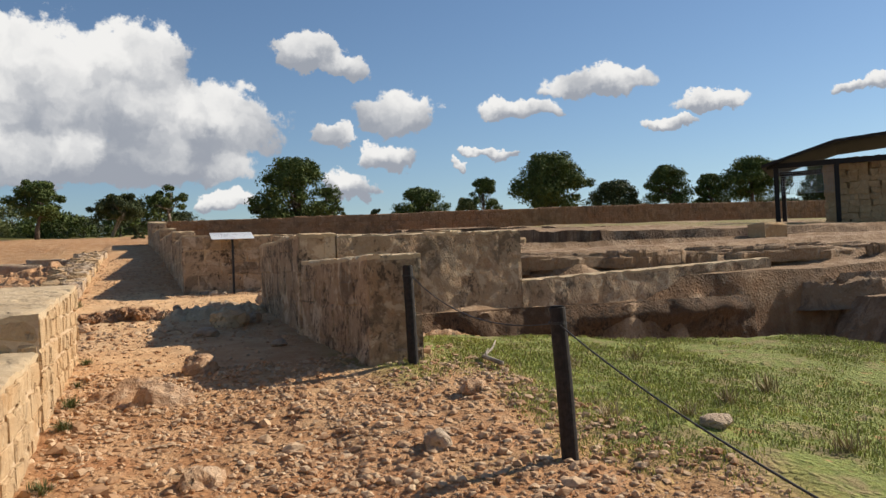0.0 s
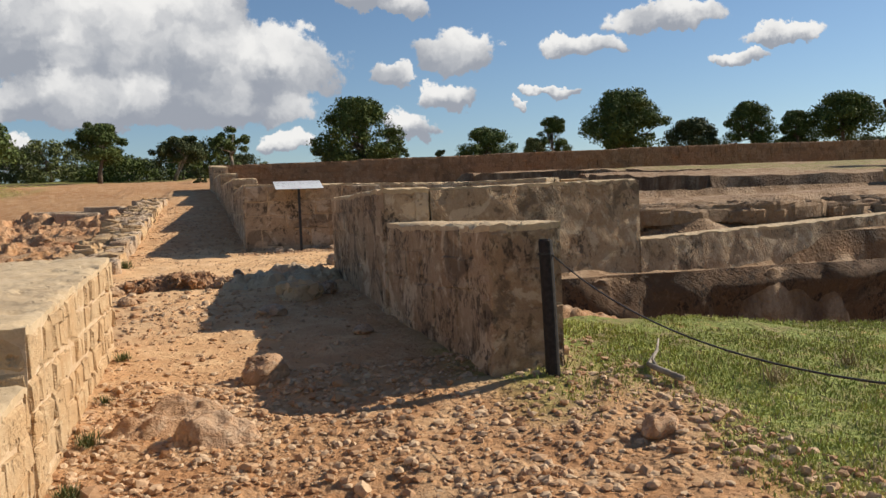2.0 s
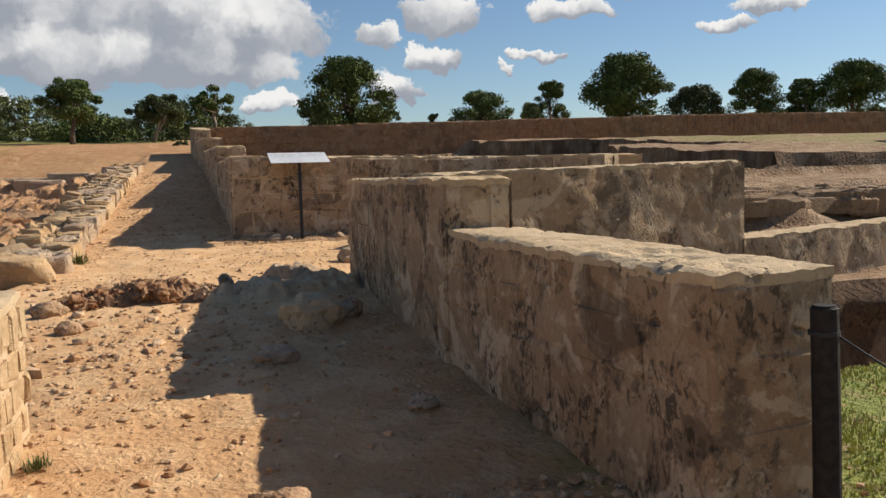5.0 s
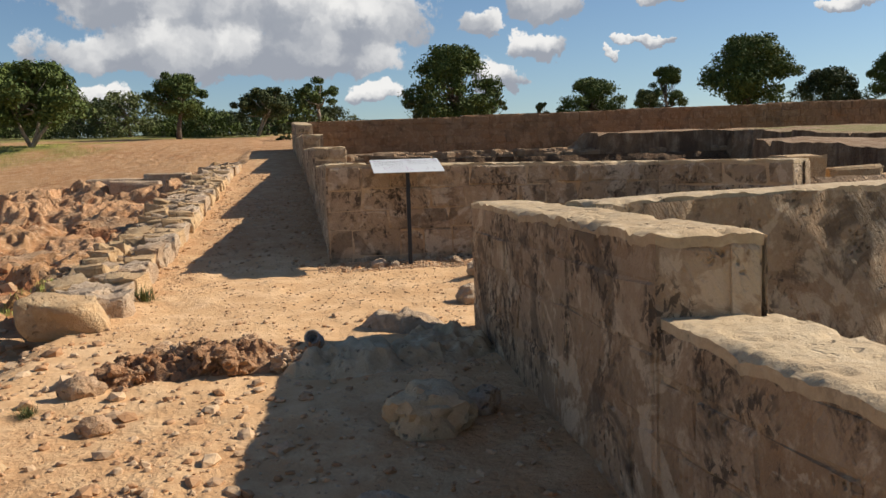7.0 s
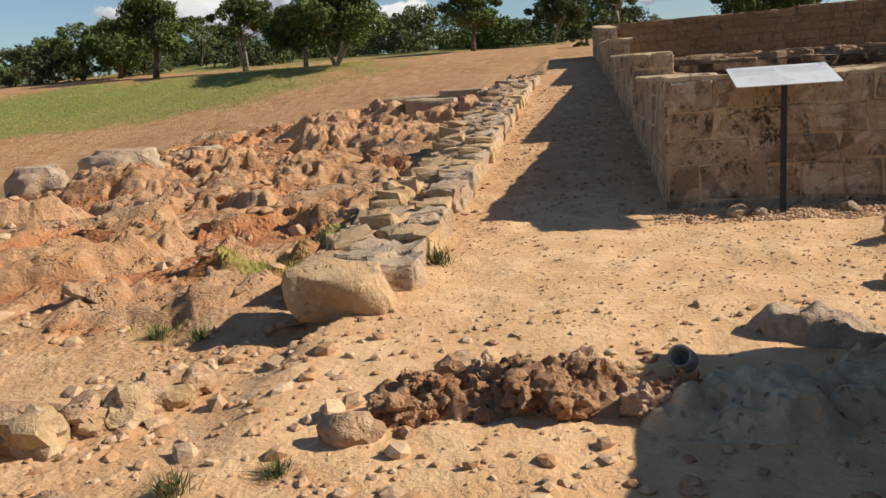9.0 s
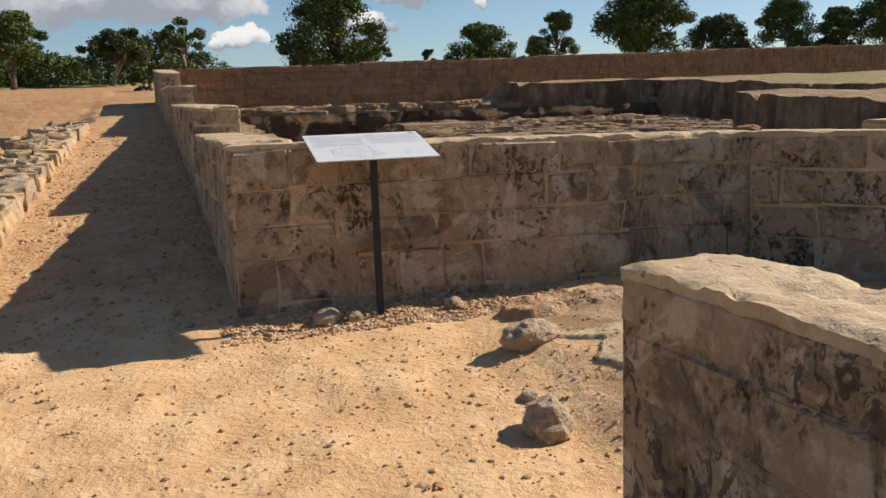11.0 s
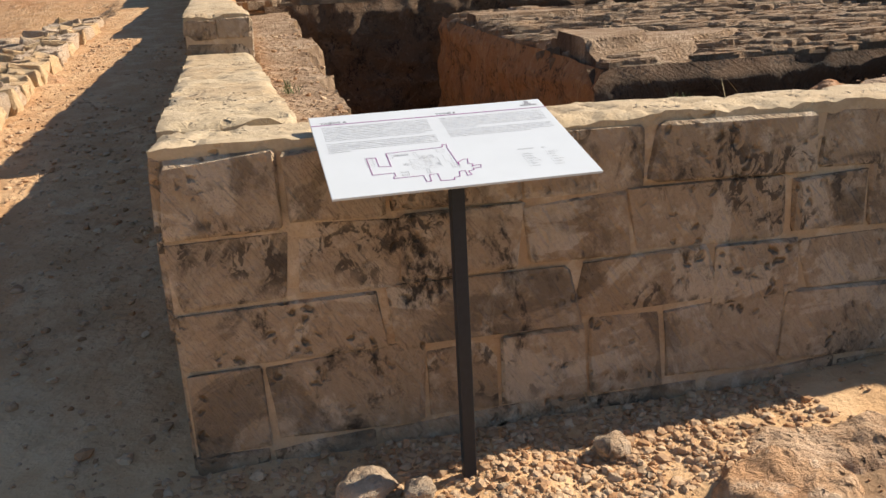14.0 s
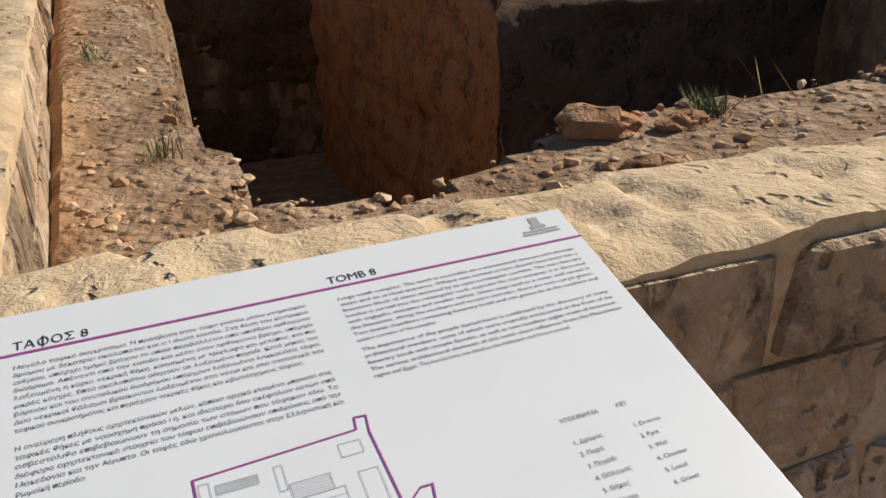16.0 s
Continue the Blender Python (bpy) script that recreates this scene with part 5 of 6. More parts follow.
for k, (x, y, s) in enumerate(((-1.38, 16.05, 0.22), (-1.5, 16.3, 0.18), (-2.9, 14.95, 0.16), (-3.3, 15.1, 0.16), (-0.74, 9.6, 0.12), (-0.70, 7.4, 0.14), (-0.68, 6.6, 0.12), (-0.66, 5.2, 0.12), (-1.9, 12.7, 0.15), (-1.5, 12.9, 0.12), (-0.72, 8.3, 0.1))):
    tuft(x, y, s * 0.8, 130, 30 + k, light_leaves, "small green weed growing at the stones")
for k, (x, y, s) in enumerate(((2.9, 5.2, 0.14), (4.0, 4.2, 0.16), (4.2, 5.6, 0.16), (5.0, 6.1, 0.2), (3.6, 7.1, 0.16), (3.4, 5.0, 0.12), (4.6, 7.6, 0.16))):
    tuft(x, y, s, 70, 60 + k, straw, "dry grey-brown weed tuft in the grass")
tuft(3.15, 19.0, 0.11, 120, 80, light_leaves, "green weed on the rim of the court")
tuft(3.45, 18.95, 0.30, 3, 81, straw, "tall dry weed stem on the rim of the court", thick=0.008)
tuft(1.15, 21.3, 0.12, 40, 82, light_leaves, "small green weed on the rim")
tuft(1.35, 19.6, 0.10, 40, 83, light_leaves, "small green weed on the rim")
tuft(1.6, 22.8, 0.5, 3, 84, straw, "dry stem on the rim of the court", thick=0.008)


# a dry crooked branch in the grass
bm = bmesh.new()
bz = ground_z(3.05, 7.4)
add_tube(bm, [Vector((2.93, 7.13, bz + 0.02)), Vector((2.86, 7.33, bz + 0.06)), Vector((2.90, 7.53, bz + 0.05)), Vector((3.08, 7.73, bz + 0.10)), Vector((3.18, 7.88, bz + 0.16))], [0.022, 0.02, 0.016, 0.012, 0.006], 7)
add_tube(bm, [Vector((2.88, 7.38, bz + 0.055)), Vector((2.92, 7.50, bz + 0.09)), Vector((2.98, 7.58, bz + 0.12))], [0.014, 0.010, 0.005], 6)
thing("dry_branch", bm, pale_bark, "crooked dry branch lying in the grass", "branch", smooth=True)


# ---- rope posts ----
def rope_post(x, y, z0, z1, lean=(0.0, 0.0)):
    post = tagged(new("rope_post"), "dark brown round wooden post holding a wire rope", "post", "rope posts")
    post.matrix_world = pose(x, y, z0)
    h = z1 - z0
    bm = bmesh.new()
    add_tube(bm, [Vector((0, 0, -0.2)), Vector((lean[0] * 0.5, lean[1] * 0.5, h * 0.5)), Vector((lean[0], lean[1], h - 0.012)), Vector((lean[0], lean[1], h))], [0.050, 0.049, 0.048, 0.040], 18)
    part("shaft", bm, post_wood, post, smooth=False)
    bm = bmesh.new()
    o = Vector((lean[0], lean[1], h - 0.10))
    add_tube(bm, [o + Vector((0, 0, -0.008)), o + Vector((0, 0, 0.008))], [0.054, 0.054], 18)
    part("wire_loop", bm, rope_mat, post, "loop of dark wire")
    return post


rope_post(2.24, 7.63, ground_z(2.24, 7.63) - 0.02, 2.39, (-0.02, 0.02))
rope_post(2.19, 4.41, ground_z(2.19, 4.41) - 0.02, 2.10, (-0.04, 0.02))
rope_post(1.65, 0.70, ground_z(1.65, 0.70) - 0.02, 1.60)
rope_post(1.9, -2.8, ground_z(1.9, -2.8) - 0.02, ground_z(1.9, -2.8) + 0.8)


def rope(a, b, sag, label):
    pts = [a.lerp(b, k / 24) - Vector((0, 0, sag * 4 * (k / 24) * (1 - k / 24))) for k in range(25)]
    bm = bmesh.new()
    add_tube(bm, pts, [0.0045] * 25, 6)
    return thing("wire_rope", bm, rope_mat, label, "rope", "wire ropes", smooth=True)


rope(Vector((2.26, 7.63, 2.28)), Vector((2.15, 4.43, 2.00)), 0.16, "thin dark wire rope slung between two posts")
rope(Vector((2.15, 4.43, 2.00)), Vector((1.65, 0.70, 1.50)), 0.10, "thin dark wire rope slung between two posts")
rope(Vector((1.65, 0.70, 1.50)), Vector((1.9, -2.8, ground_z(1.9, -2.8) + 0.7)), 0.1, "thin dark wire rope slung between two posts")

# ---- pipe in the outcrop, planks, twig ----
bm = bmesh.new()
pz = ground_z(0.28, 13.88)
q = Vector((-0.25, -0.75, 0.45)).normalized()
o = Vector((0.30, 13.95, pz + 0.05))
rings = []
for r_, k in ((0.065, 0.0), (0.062, 0.13), (0.046, 0.13), (0.044, 0.02)):
    tq = q.to_track_quat("Z", "Y")
    rings.append([bm.verts.new(o + q * k + tq @ Vector((math.cos(a) * r_, math.sin(a) * r_, 0))) for a in (2 * math.pi * i / 20 for i in range(20))])
for a, b in zip(rings, rings[1:]):
    for i in range(20):
        bm.faces.new((a[i], a[(i + 1) % 20], b[(i + 1) % 20], b[i]))
bm.faces.new(rings[-1])
thing("pipe_end", bm, pipe_mat, "open grey pipe end set in the rock outcrop", "pipe", smooth=True)

deck = tagged(new("plank_cover"), "weathered wooden boards laid over an opening", "plank cover")
deck.matrix_world = pose(4.58, 16.12, 2.07, 0, 2, 12)
for k in range(5):
    bm = bmesh.new()
    add_box(bm, pose(0, -0.36 + k * 0.17, 0), (1.5, 0.155, 0.04), 0.006)
    part("plank", bm, planks_mat, deck)
for k in (-0.55, 0.55):
    bm = bmesh.new()
    add_box(bm, pose(k, -0.02, -0.06), (0.08, 0.84, 0.08), 0.006)
    part("batten", bm, planks_mat, deck)


# ---- information panel ----
def text_mesh(words, size, mat_, parent, name, x, y, align="LEFT", squeeze=1.0, line=1.0, label=""):
    cu = bpy.data.curves.new("print", "FONT")
    cu.body, cu.size, cu.align_x, cu.space_line, cu.resolution_u = words, size, align, line, 2
    tmp = new("print_curve", cu)
    bpy.context.view_layer.update()
    me = bpy.data.meshes.new_from_object(tmp.evaluated_get(bpy.context.evaluated_depsgraph_get()))
    bpy.data.objects.remove(tmp)
    bpy.data.curves.remove(cu)
    me.materials.clear()
    me.materials.append(mat_)
    ob = new(name, me)
    ob.parent = parent
    ob.matrix_local = pose(x, y, 0.0012) @ Matrix.Diagonal((squeeze, 1, 1, 1))
    if label:
        tagged(ob, label)
    return ob


def fitted_lines(lines, width, size, pitch, x, y, parent, ragged_last=True):
    """Print line by line, each stretched to the column's width."""
    for k, words in enumerate(lines):
        last = k == len(lines) - 1
        ob = text_mesh(words, size, text_ink, parent, "text_line", x, y - k * pitch)
        span = max((v.co.x for v in ob.data.vertices), default=1.0)
        q = width / span if not (last and ragged_last) else 0.92 * (width / span if span > width else 1.0)
        ob.matrix_local = pose(x, y - k * pitch, 0.0012) @ Matrix.Diagonal((q, 1, 1, 1))


def stroke(pts, width, mat_, parent, name, label="", close=False, z=0.0014):
    bm = bmesh.new()
    n = len(pts)
    for k in range(n if close else n - 1):
        a, b = Vector((*pts[k], 0)), Vector((*pts[(k + 1) % n], 0))
        d = (b - a).normalized()
        s = Vector((-d.y, d.x, 0)) * width / 2
        a, b = a - d * width / 2, b + d * width / 2
        h = Vector((0, 0, z + 0.0001 * (k % 3)))
        bm.faces.new([bm.verts.new(p + h) for p in (a - s, b - s, b + s, a + s)])
    return part(name, bm, mat_, parent, label)


def build_sign():
    sign = tagged(new("information_panel"), "white information panel on a dark metal post before the wall", "sign")
    sign.matrix_world = pose(1.456, 17.42, ground_z(1.456, 17.42) - 0.03)
    z0 = sign.matrix_world.translation.z
    bm = bmesh.new()
    add_box(bm, pose(0, 0, (3.16 - z0) / 2 - 0.1), (0.045, 0.045, 3.16 - z0 + 0.2), 0.003)
    part("post", bm, sign_metal, sign, "square dark metal post")
    tilt = math.degrees(math.atan2(0.158, 0.573))
    # the panel's middle, with x to the right and y up the panel
    board_pose = pose(0.0, 0.09, 3.202 - z0, tilt, 0, 0.6)
    bm = bmesh.new()
    add_box(bm, board_pose @ pose(0, -0.05, -0.018), (0.24, 0.30, 0.02), 0.002)
    part("bracket", bm, sign_metal, sign, "dark metal plate under the panel")
    bm = bmesh.new()
    add_box(bm, Matrix.Identity(4), (0.841, 0.594, 0.008), 0.0015)
    bmesh.ops.translate(bm, vec=(0, 0, -0.0035), verts=bm.verts[:])
    board = part("board", bm, sign_white, sign, "white printed panel with thin dark edge")
    board.matrix_local = board_pose
    W, H = 0.841, 0.594

    def at(u, v):
        """From shares of the width from the left and of the height from the top."""
        return (u - 0.5) * W, (0.5 - v) * H
    stroke([at(0.001, 0.127), at(0.999, 0.127)], 0.004, purple_ink, board, "header_line", "thin purple line under the titles")
    x, y = at(0.038, 0.115)
    left = x
    for piece in ("ΤΑ", "Ο", "ΟΣ 8"):
        ob = text_mesh(piece, 0.0205, ink, board, "title", left, y, label="Greek title in black print")
        wide = max(v.co.x for v in ob.data.vertices)
        if piece == "Ο":
            stroke([(left + wide * 0.52, y - 0.0022), (left + wide * 0.52, y + 0.0168)], 0.0019, ink, board, "letter_bar")
        left += wide + 0.0016
    x, y = at(0.520, 0.112)
    text_mesh("TOMB 8", 0.0205, ink, board, "title", x, y, label="English title in black print")
    greek = ("Μεγάλο ταφικό συγκρότημα. Η πρόσβαση στον τάφο γίνεται μέσω μνημειακού", "δρόμου με δεκατρία σκαλοπάτια και αψιδωτή είσοδο. Στη θέση του κεντρικού", "αιθρίου, υπάρχει τμήμα βράχου το οποίο περιβάλλεται από υπαίθριο ορθογώνιο", "διάδρομο. Απέναντι από την είσοδο και μέσα στον ορθογώνιο βράχο, υπάρχει", "λαξευμένη η κύρια νεκρική θήκη, κοσμημένη με τρίγλυφα και μετόπες, και πιο", "μικρές κόγχες. Επτά σκαλοπάτια οδηγούν σε λαξευμένο πηγάδι. Κατά μήκος του", "βόρειου και του ανατολικού διαδρόμου υπάρχουν λαξευμένοι λακκοειδείς τάφοι.", "Δύο νεκρικοί θάλαμοι βρίσκονται λαξευμένοι στα νότια και στα ανατολικά του", "ταφικού συγκροτήματος και περιέχουν νεκρικές θήκες και κιβωτιόσχημους τάφους.")
    greek_b = ("Η ανεύρεση πλήθους αρχιτεκτονικών μελών, κάποια αρχικά κτισμένα μπροστά στις", "ταφικές θήκες με ναόσχημη πρόσοψη, και ιδιαίτερα δύο ακέφαλων αετών από", "ασβεστόλιθο επιβεβαιώνουν τη σημασία των ατόμων που τάφηκαν εδώ. Τα", "διάφορα αρχιτεκτονικά στοιχεία του τάφου επιβεβαιώνουν επιδράσεις από την", "Μακεδονία και την Αίγυπτο. Οι ταφές εδώ χρονολογούνται στην Ελληνιστική και", "Ρωμαϊκή περίοδο.")
    english = ("Large tomb complex. The tomb is accessible via a monumental dromos with thirteen", "steps and an arched entrance. Where one normal atrium should have been lies a", "limestone block of stone enclosed by an open rectangular corridor. The main funerary", "loculus is carved into the rectangular rock, opposite the main entrance. It is decorated", "with triglyphs, metopes and smaller niches. Seven steps lead to a water well carved in", "the limestone. Along the northern and western corridor, there are rock-cut pit graves.", "Two burial chambers containing funerary loculi and cist graves lie at the southern and", "eastern corridor of the complex.")
    english_b = ("The importance of the people buried here is confirmed by the discovery of many", "architectural members, some of which were originally constructed at the front of the", "funerary loculi with temple facades, as well as two headless eagles made of limestone.", "The various architectural elements of this tomb show influences from the Macedonian", "region and Egypt. The burials here are dated to the Hellenistic and Roman period.")
    size, pitch = 0.0092, 0.0127
    x, y = at(0.039, 0.172)
    fitted_lines(greek, 0.431 * W, size, pitch, x, y, board)
    x, y = at(0.039, 0.388)
    fitted_lines(greek_b, 0.431 * W, size, pitch, x, y, board)
    x, y = at(0.524, 0.174)
    fitted_lines(english, 0.443 * W, size, 0.0121, x, y, board)
    x, y = at(0.526, 0.347)
    fitted_lines(english_b, 0.440 * W, size, 0.0121, x, y, board)
    for words, u in (("ΥΠΟΜΝΗΜΑ", 0.748), ("KEY", 0.843)):
        x, y = at(u, 0.668)
        text_mesh(words, 0.0088, text_ink, board, "key_title", x, y)
    for u, rows in ((0.748, ("1. Δρόμος", "2. Πυρά", "3. Πηγάδι", "4. Θάλαμος", "5. Θήκες", "6. Τάφοι")), (0.847, ("1. Dromos", "2. Pyre", "3. Well", "4. Chamber", "5. Loculi", "6. Graves"))):
        for k, words in enumerate(rows):
            x, y = at(u, 0.725 + 0.0292 * k)
            text_mesh(words, 0.0088, text_ink, board, "key_line", x, y)
    # the emblem in the corner, as plain bars
    for k, (u, v, w, h) in enumerate(((0.935, 0.035, 0.016, 0.020), (0.935, 0.058, 0.026, 0.008), (0.935, 0.073, 0.060, 0.004), (0.935, 0.084, 0.064, 0.004))):
        bm = bmesh.new()
        x, y = at(u, v)
        bm.faces.new([bm.verts.new((x + a * w / 2, y + b * h / 2, 0.0013)) for a, b in ((-1, -1), (1, -1), (1, 1), (-1, 1))])
        part("emblem_bar", bm, grey_ink, board, "grey printed emblem bar")
    # the plan of the tomb
    outline = ((0.247, 0.561), (0.471, 0.546), (0.474, 0.516), (0.491, 0.518), (0.487, 0.558), (0.493, 0.774), (0.498, 0.741), (0.521, 0.714), (0.538, 0.714), (0.530, 0.768), (0.547, 0.780), (0.538, 0.802), (0.574, 0.791), (0.568, 0.826), (0.538, 0.826), (0.537, 0.845), (0.515, 0.852), (0.519, 0.895), (0.502, 0.898), (0.504, 0.843), (0.481, 0.844), (0.474, 0.900), (0.451, 0.906), (0.449, 0.928), (0.398, 0.926), (0.400, 0.848), (0.369, 0.850), (0.363, 0.922), (0.347, 0.922), (0.346, 0.851), (0.237, 0.852), (0.240, 0.830), (0.248, 0.828), (0.247, 0.792), (0.167, 0.793), (0.168, 0.600), (0.203, 0.599), (0.202, 0.705), (0.246, 0.716))
    stroke([at(*p) for p in outline], 0.0022, purple_ink, board, "plan_outline", "purple outline of the tomb's plan", close=True)
    r = random.Random(8)
    for u, v, w, h in ((0.385, 0.545, 0.06, 0.02), (0.47, 0.54, 0.012, 0.055), (0.485, 0.585, 0.06, 0.035), (0.57, 0.53, 0.035, 0.03), (0.44, 0.62, 0.12, 0.11), (0.50, 0.635, 0.025, 0.03), (0.50, 0.665, 0.025, 0.04), (0.545, 0.68, 0.016, 0.02), (0.585, 0.60, 0.03, 0.08), (0.60, 0.70, 0.035, 0.05), (0.41, 0.655, 0.02, 0.02), (0.49, 0.74, 0.012, 0.05), (0.385, 0.74, 0.03, 0.045), (0.362, 0.535, 0.015, 0.05), (0.262, 0.55, 0.03, 0.10)):
        u, v, w, h = 0.25 + (u - 0.36) * 0.9, 0.56 + (v - 0.52) * 1.03, w * 0.9, h * 1.03
        stroke([at(u, v), at(u + w, v), at(u + w, v + h), at(u, v + h)], 0.0007, grey_ink, board, "plan_detail", close=True)
        if r.random() < 0.5:
            for k in range(1, 7):
                stroke([at(u, v + h * k / 7), at(u + w, v + h * k / 7)], 0.0005, grey_ink, board, "plan_hatch")
    return sign


build_sign()


# ---- trees ----
def leaf_cloud(centres, count, leaf, seed, squash=0.75):
    """Many small pointed leaf clusters about the given clump middles (x, y, z, radius)."""
    r = np.random.RandomState(seed)
    C = np.array(centres)
    pick = r.randint(0, len(C), count)
    d = r.normal(size=(count, 3))
    d /= np.linalg.norm(d, axis=1)[:, None]
    rad = C[pick, 3] * r.uniform(0.15, 1.15, count) ** 0.6
    p = C[pick, :3] + d * rad[:, None] * np.array((1, 1, squash))
    n = d + 0.9 * r.normal(size=(count, 3))
    n /= np.linalg.norm(n, axis=1)[:, None]
    t = np.cross(n, r.normal(size=(count, 3)))
    t /= np.linalg.norm(t, axis=1)[:, None]
    b = np.cross(n, t)
    s = leaf * r.uniform(0.6, 1.5, count)[:, None]
    V = np.stack([p - t * s, p + b * s * 0.45, p + t * s, p - b * s * 0.45], 1).reshape(-1, 3)
    k = 4 * np.arange(count)
    return V.tolist(), np.stack([k, k + 1, k + 2, k + 3], -1).tolist()


def tree(x, y, top, width, seed, label, crown_share=0.62, sparse=1.0, lean=0.0, stems=1, pale=False, mat_=None, bush=False):
    r = random.Random(seed)
    z0 = ground_z(x, y)
    h = top - z0
    ob = tagged(new("pine_tree" if not bush else "shrub"), label, "tree" if not bush else "shrub", "trees beyond the ruins")
    ob.matrix_world = pose(x, y, z0 - 0.05)
    fork = h * (1 - crown_share)
    crown_h = h * crown_share
    clumps = []
    n = int(60 * sparse + 8)
    for k in range(n):
        a, q = r.uniform(0, 6.28), math.sqrt(r.uniform(0, 1))
        zz = 1 - 0.88 * r.uniform(0.0, 1.0) ** 1.25
        reach = width * 0.5 * (1.0 - 0.55 * max(0.0, zz - 0.55) / 0.45) * (0.65 + 0.35 * min(1.0, zz / 0.3))
        rad = width * r.uniform(0.065, 0.15) * (0.8 if sparse < 1 else 1.0)
        clumps.append((lean + math.cos(a) * q * (reach - rad * 0.6), math.sin(a) * q * (reach - rad * 0.6), fork + crown_h * zz - rad * 0.7, rad))
    stems_bm = bmesh.new()
    for s in range(stems):
        off = Vector((r.uniform(-0.15, 0.15) * (stems - 1), r.uniform(-0.15, 0.15) * (stems - 1), 0))
        tip = Vector((lean + r.uniform(-0.2, 0.2) * width * (0.5 + 0.3 * stems), r.uniform(-0.1, 0.1) * width, fork + crown_h * 0.55))
        mid = off.lerp(tip, 0.5) + Vector((r.uniform(-0.15, 0.15), r.uniform(-0.15, 0.15), 0))
        rad = 0.035 * h / stems ** 0.5
        add_tube(stems_bm, [off, off.lerp(mid, 0.5) + Vector((r.uniform(-0.06, 0.06), 0, 0)), mid, mid.lerp(tip, 0.6), tip], [rad * 1.3, rad, rad * 0.8, rad * 0.55, rad * 0.2], 8)
        if s == 0:
            main = mid
    part("trunk", stems_bm, pale_bark if pale else bark, ob, smooth=True)
    limbs = bmesh.new()
    for c in clumps[::3]:
        e = Vector(c[:3])
        s0 = main.lerp(Vector((lean, 0, fork + crown_h * 0.5)), r.uniform(0, 0.7))
        add_tube(limbs, [s0, s0.lerp(e, 0.5) + Vector((0, 0, -0.08 * h * r.random())), e], [0.012 * h, 0.008 * h, 0.003 * h], 5)
    part("branch_frame", limbs, pale_bark if pale else bark, ob, smooth=True)
    V, F = leaf_cloud(clumps, int(16000 * (0.30 + 0.70 * sparse) * (0.3 if bush else 1.0)), 0.011 * width + 0.03, seed)
    crown = new("crown", raw("crown", V, F, mat_ or needles))
    crown.parent = ob
    return ob


tree(-6.56, 54.0, 8.65, 3.5, 1, "umbrella pine with a dense dark crown on the field edge", 0.60)
tree(-2.6, 57.0, 8.1, 3.8, 2, "leaning thin tree with an open grey-green crown", 0.55, 0.7, lean=0.5, pale=True, mat_=dark_leaves, stems=2)
tree(1.0, 62.0, 9.2, 3.3, 3, "slender tree with a sparse see-through crown", 0.42, 0.25, pale=True)
tree(12.4, 78.5, 13.6, 9.0, 4, "large round umbrella pine behind the boundary wall", 0.74, 1.6)
# stands for the pine's sunlit side, the light put into lighter leaves
tree(15.4, 78.0, 10.5, 3.4, 5, "sunlit side of a large pine, its light put in yellow-green leaves", 0.8, 0.9, mat_=light_leaves)
tree(9.2, 77.0, 9.4, 3.4, 6, "bare twiggy shrub under the large pine", 0.85, 0.12, stems=3, pale=True, mat_=dark_leaves)
tree(24.1, 75.7, 10.3, 6.4, 7, "broad pine behind the boundary wall", 0.72, 1.2)
tree(29.65, 73.5, 10.95, 4.1, 8, "small round pine behind the boundary wall", 0.6, 0.8)
tree(27.6, 72.5, 9.0, 4.4, 9, "open grey shrub behind the boundary wall", 0.8, 0.3, mat_=light_leaves)
tree(33.95, 68.0, 12.6, 8.3, 10, "tall dense pine behind the boundary wall", 0.72, 1.6)
tree(40.5, 68.0, 10.0, 6.2, 11, "dark rounded shrub mass behind the wall", 0.9, 1.2, mat_=dark_leaves)
tree(44.4, 65.1, 11.1, 5.2, 13, "dark pine beyond the field", 0.7, 1.1)
tree(47.6, 63.2, 10.1, 3.8, 14, "dark pine beyond the field", 0.8, 1.0)
tree(49.9, 60.5, 11.2, 6.8, 15, "umbrella pine beside the shelter", 0.66, 1.2)
tree(56.0, 58.0, 10.6, 5.6, 16, "dark pine beyond the shelter", 0.8, 1.0)
tree(20.0, 77.0, 8.4, 2.0, 17, "small dark bush behind the boundary wall", 0.9, 0.6, mat_=dark_leaves)
tree(-20.7, 46.8, 8.5, 4.4, 18, "umbrella pine on the far side of the field", 0.62)
tree(-16.2, 46.8, 8.1, 4.0, 19, "leaning pine with a pale trunk and open crown", 0.48, 0.55, lean=0.4, pale=True, stems=2)
tree(-10.9, 44.5, 8.1, 4.9, 20, "large pine with several pale stems", 0.62, 1.3, stems=3, pale=True)
tree(-12.8, 45.6, 7.3, 3.4, 21, "pine with a pale leaning trunk", 0.6, 0.8, pale=True, lean=-0.4)
tree(-0.9, 47.6, 5.5, 1.0, 22, "small dark bush at the end of the wall", 0.95, 0.4, mat_=dark_leaves, bush=True)
tree(-24.5, 50.0, 8.0, 4.6, 23, "dark pine on the far side of the field", 0.7, 1.1)

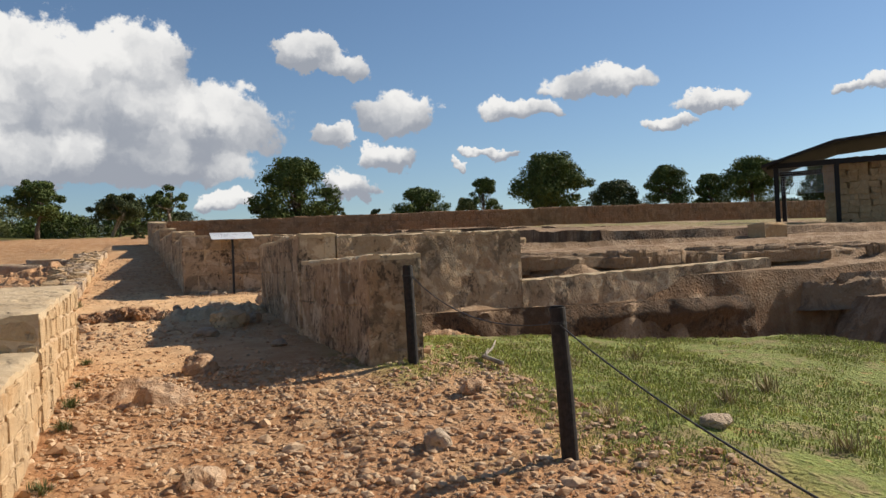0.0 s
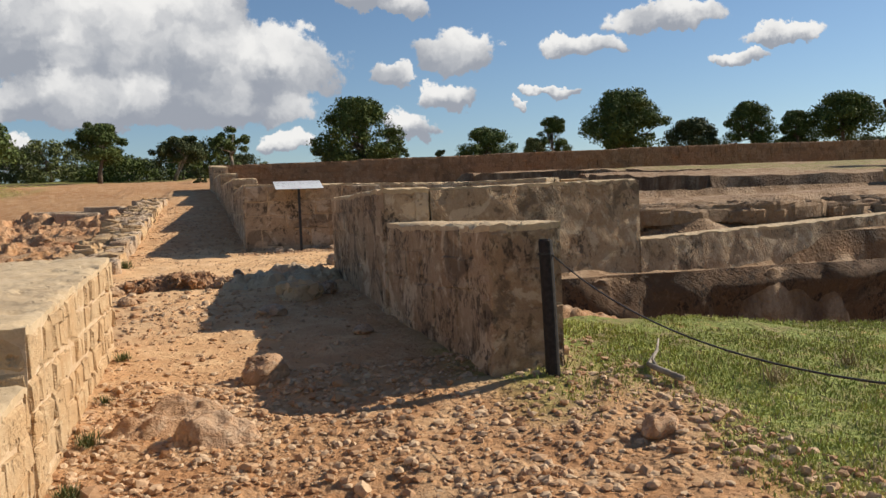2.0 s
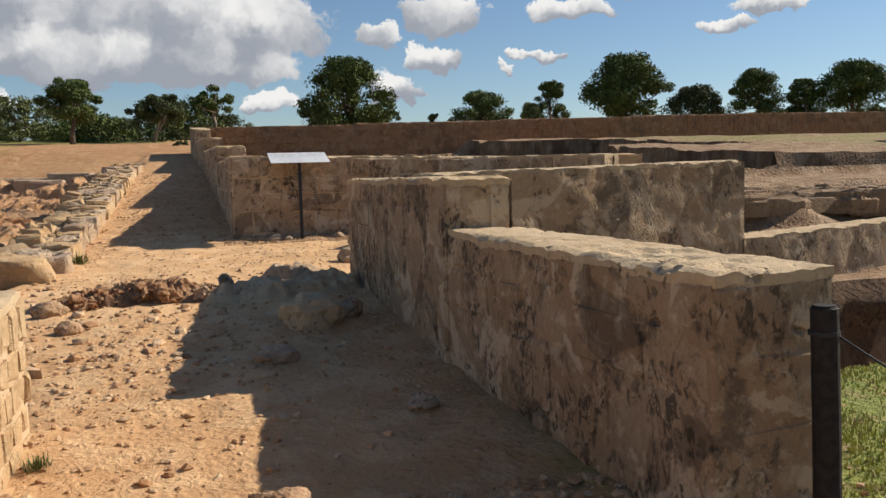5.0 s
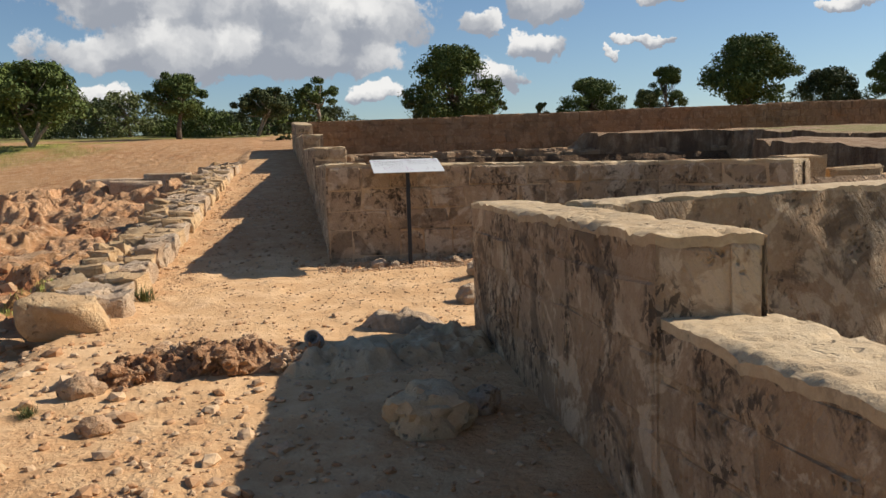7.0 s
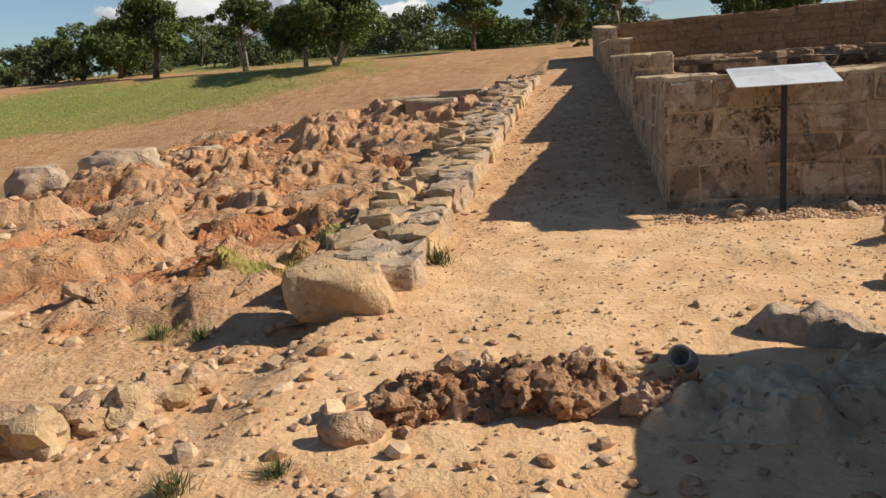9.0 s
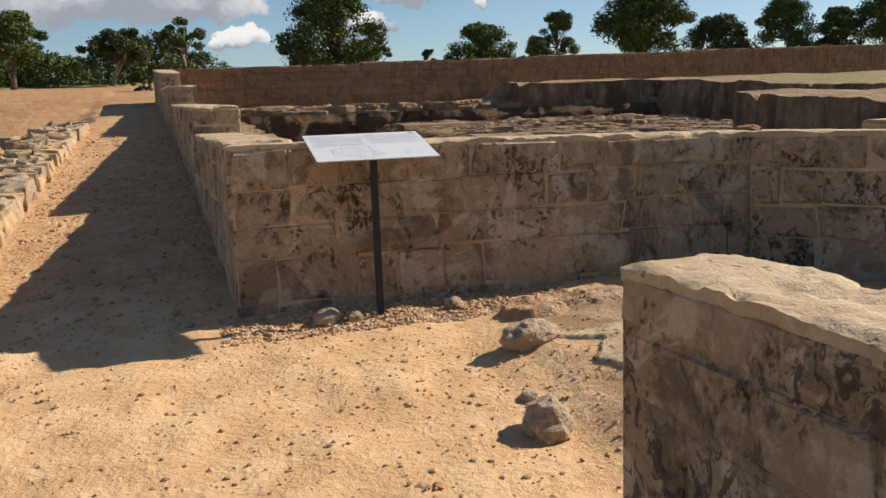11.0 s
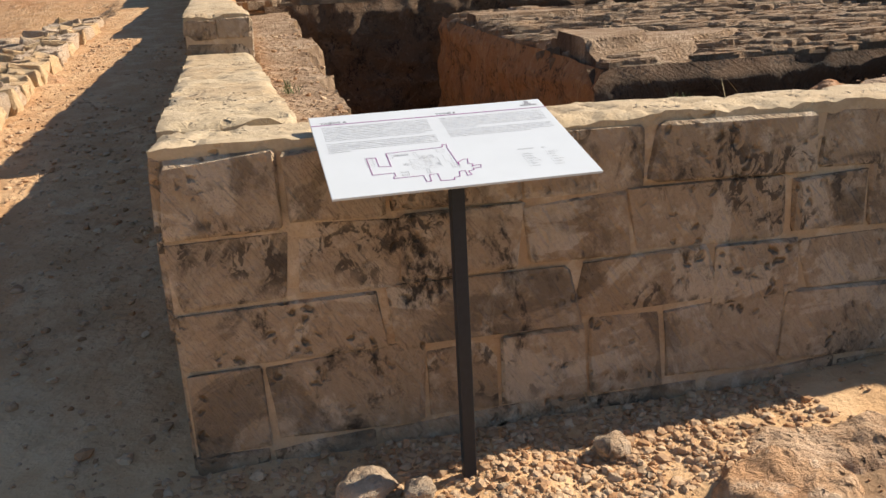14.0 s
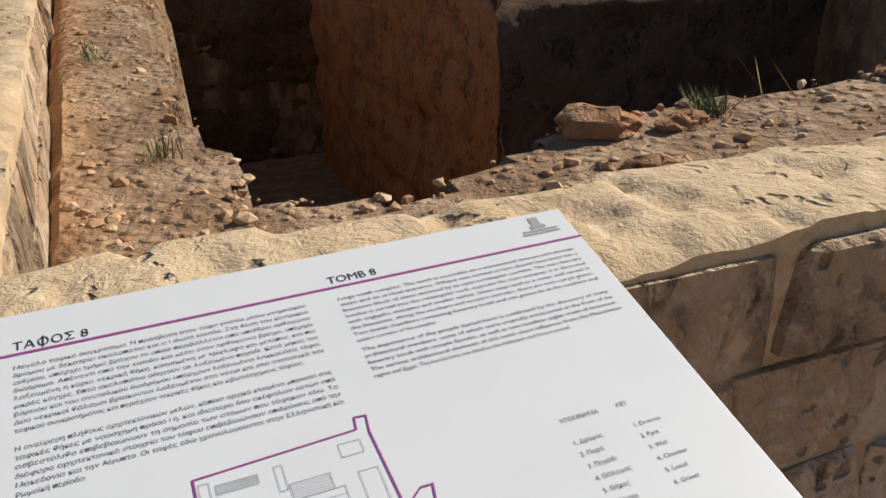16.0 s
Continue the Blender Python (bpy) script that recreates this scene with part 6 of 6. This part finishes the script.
# thickets along the field's edge, ever farther trees behind
r = random.Random(77)
for k in range(80):
    a = -48 + (k % 52) * 1.0 + r.uniform(-0.6, 0.6) if k < 52 else 4 + (k - 52) * 1.6 + r.uniform(-0.6, 0.6)
    d = r.uniform(50, 70) if k < 52 else r.uniform(74, 86)
    x, y = math.sin(radians(a)) * d, 8 + math.cos(radians(a)) * d
    g = ground_z(x, y)
    tree(x, y, g + (r.uniform(1.2, 3.2) if k < 52 else r.uniform(1.0, 2.2)), r.uniform(3.0, 6.0), 200 + k, "low green thicket shrub at the field's edge", 0.94, r.uniform(0.6, 1.0), mat_=r.choice((dark_leaves, dark_leaves, light_leaves, needles)), bush=True)


# ---- shelter over the dig ----
def build_shelter():
    sh = tagged(new("shelter"), "dark timber shelter roof on posts over a dig", "shelter")
    sh.matrix_world = pose(20.95, 24.2, 2.45, 0, 0, -45)
    for k, (px_, py_) in enumerate(((0, 0), (1.95, 0), (3.9, 0), (0, 3.5), (3.9, 3.5), (6.6, 0), (6.6, 3.5))):
        bm = bmesh.new()
        add_box(bm, pose(px_, py_, 1.5), (0.16, 0.16, 3.2), 0.01)
        part("post", bm, shed_mat, sh)
    bm = bmesh.new()
    prof = ((-0.45, 3.10), (1.95, 3.78), (4.6, 3.95), (7.2, 3.2))
    under = [(u, w - 0.10) for u, w in prof]
    for y0, y1 in ((-0.4, 3.9),):
        rows = [[bm.verts.new((u, y, w)) for u, w in (*prof, *under[::-1])] for y in (y0, y1)]
        m = len(rows[0])
        for i in range(m):
            bm.faces.new((rows[0][i], rows[0][(i + 1) % m], rows[1][(i + 1) % m], rows[1][i]))
        bm.faces.new(rows[0][::-1])
        bm.faces.new(rows[1])
    part("roof", bm, shed_mat, sh, "low pitched dark roof")
    for y0 in (0, 3.5):
        bm = bmesh.new()
        add_box(bm, pose(3.3, y0, 3.05), (7.2, 0.14, 0.18), 0.01)
        part("beam", bm, shed_mat, sh)
    bm = bmesh.new()
    for k in range(28):
        add_box(bm, pose(0.05 + k * 0.07, 0.05, 2.5), (0.008, 0.008, 1.0))
    for k in range(11):
        add_box(bm, pose(1.0, 0.05, 2.05 + k * 0.09), (1.9, 0.008, 0.008))
    part("netting", bm, mesh_mat, sh, "grey wire netting")
    return sh


build_shelter()
pr = random.Random(12)
pier = tagged(new("stone_pier"), "dry-stone pier of rough blocks under the shelter", "stone pier")
pier.matrix_world = pose(23.3, 22.8, ground_z(23.3, 22.8) - 0.1, 0, 0, -40)
pier_kinds = [squared_stone("stone", (0.36, 0.36, 0.23), 500 + k, pale_masonry, 0.04) for k in range(6)]
for row in range(11):
    for k in range(6):
        for j in range(2):
            ob = new("stone", pr.choice(pier_kinds))
            ob.parent = pier
            ob.matrix_local = pose(-0.9 + k * 0.34 + pr.uniform(-0.04, 0.04), j * 0.35 + pr.uniform(-0.04, 0.04), 0.1 + row * 0.215, pr.uniform(-5, 5), pr.uniform(-5, 5), pr.uniform(-12, 12) + 180 * pr.randrange(2))

# a far white house among the trees
for x, y, w, h in ((-52.0, 118.0, 9.0, 5.2),):
    house = tagged(new("house"), "white rendered house far behind the trees", "house")
    g = ground_z(x, y)
    house.matrix_world = pose(x, y, g, 0, 0, 10)
    bm = bmesh.new()
    add_box(bm, pose(0, 0, h / 2 - 2.0), (w, 5, h), 0.02)
    part("wall", bm, house_white, house)
    bm = bmesh.new()
    add_box(bm, pose(0, 0, h - 1.85), (w + 0.4, 5.4, 0.3), 0.02)
    part("roof", bm, house_white, house)
    for k in (-0.28, 0.0, 0.28):
        bm = bmesh.new()
        add_box(bm, pose(w * k, -2.51, h - 3.2), (w * 0.12, 0.06, 1.1), 0.0)
        part("window", bm, glass_dark, house, "dark window")
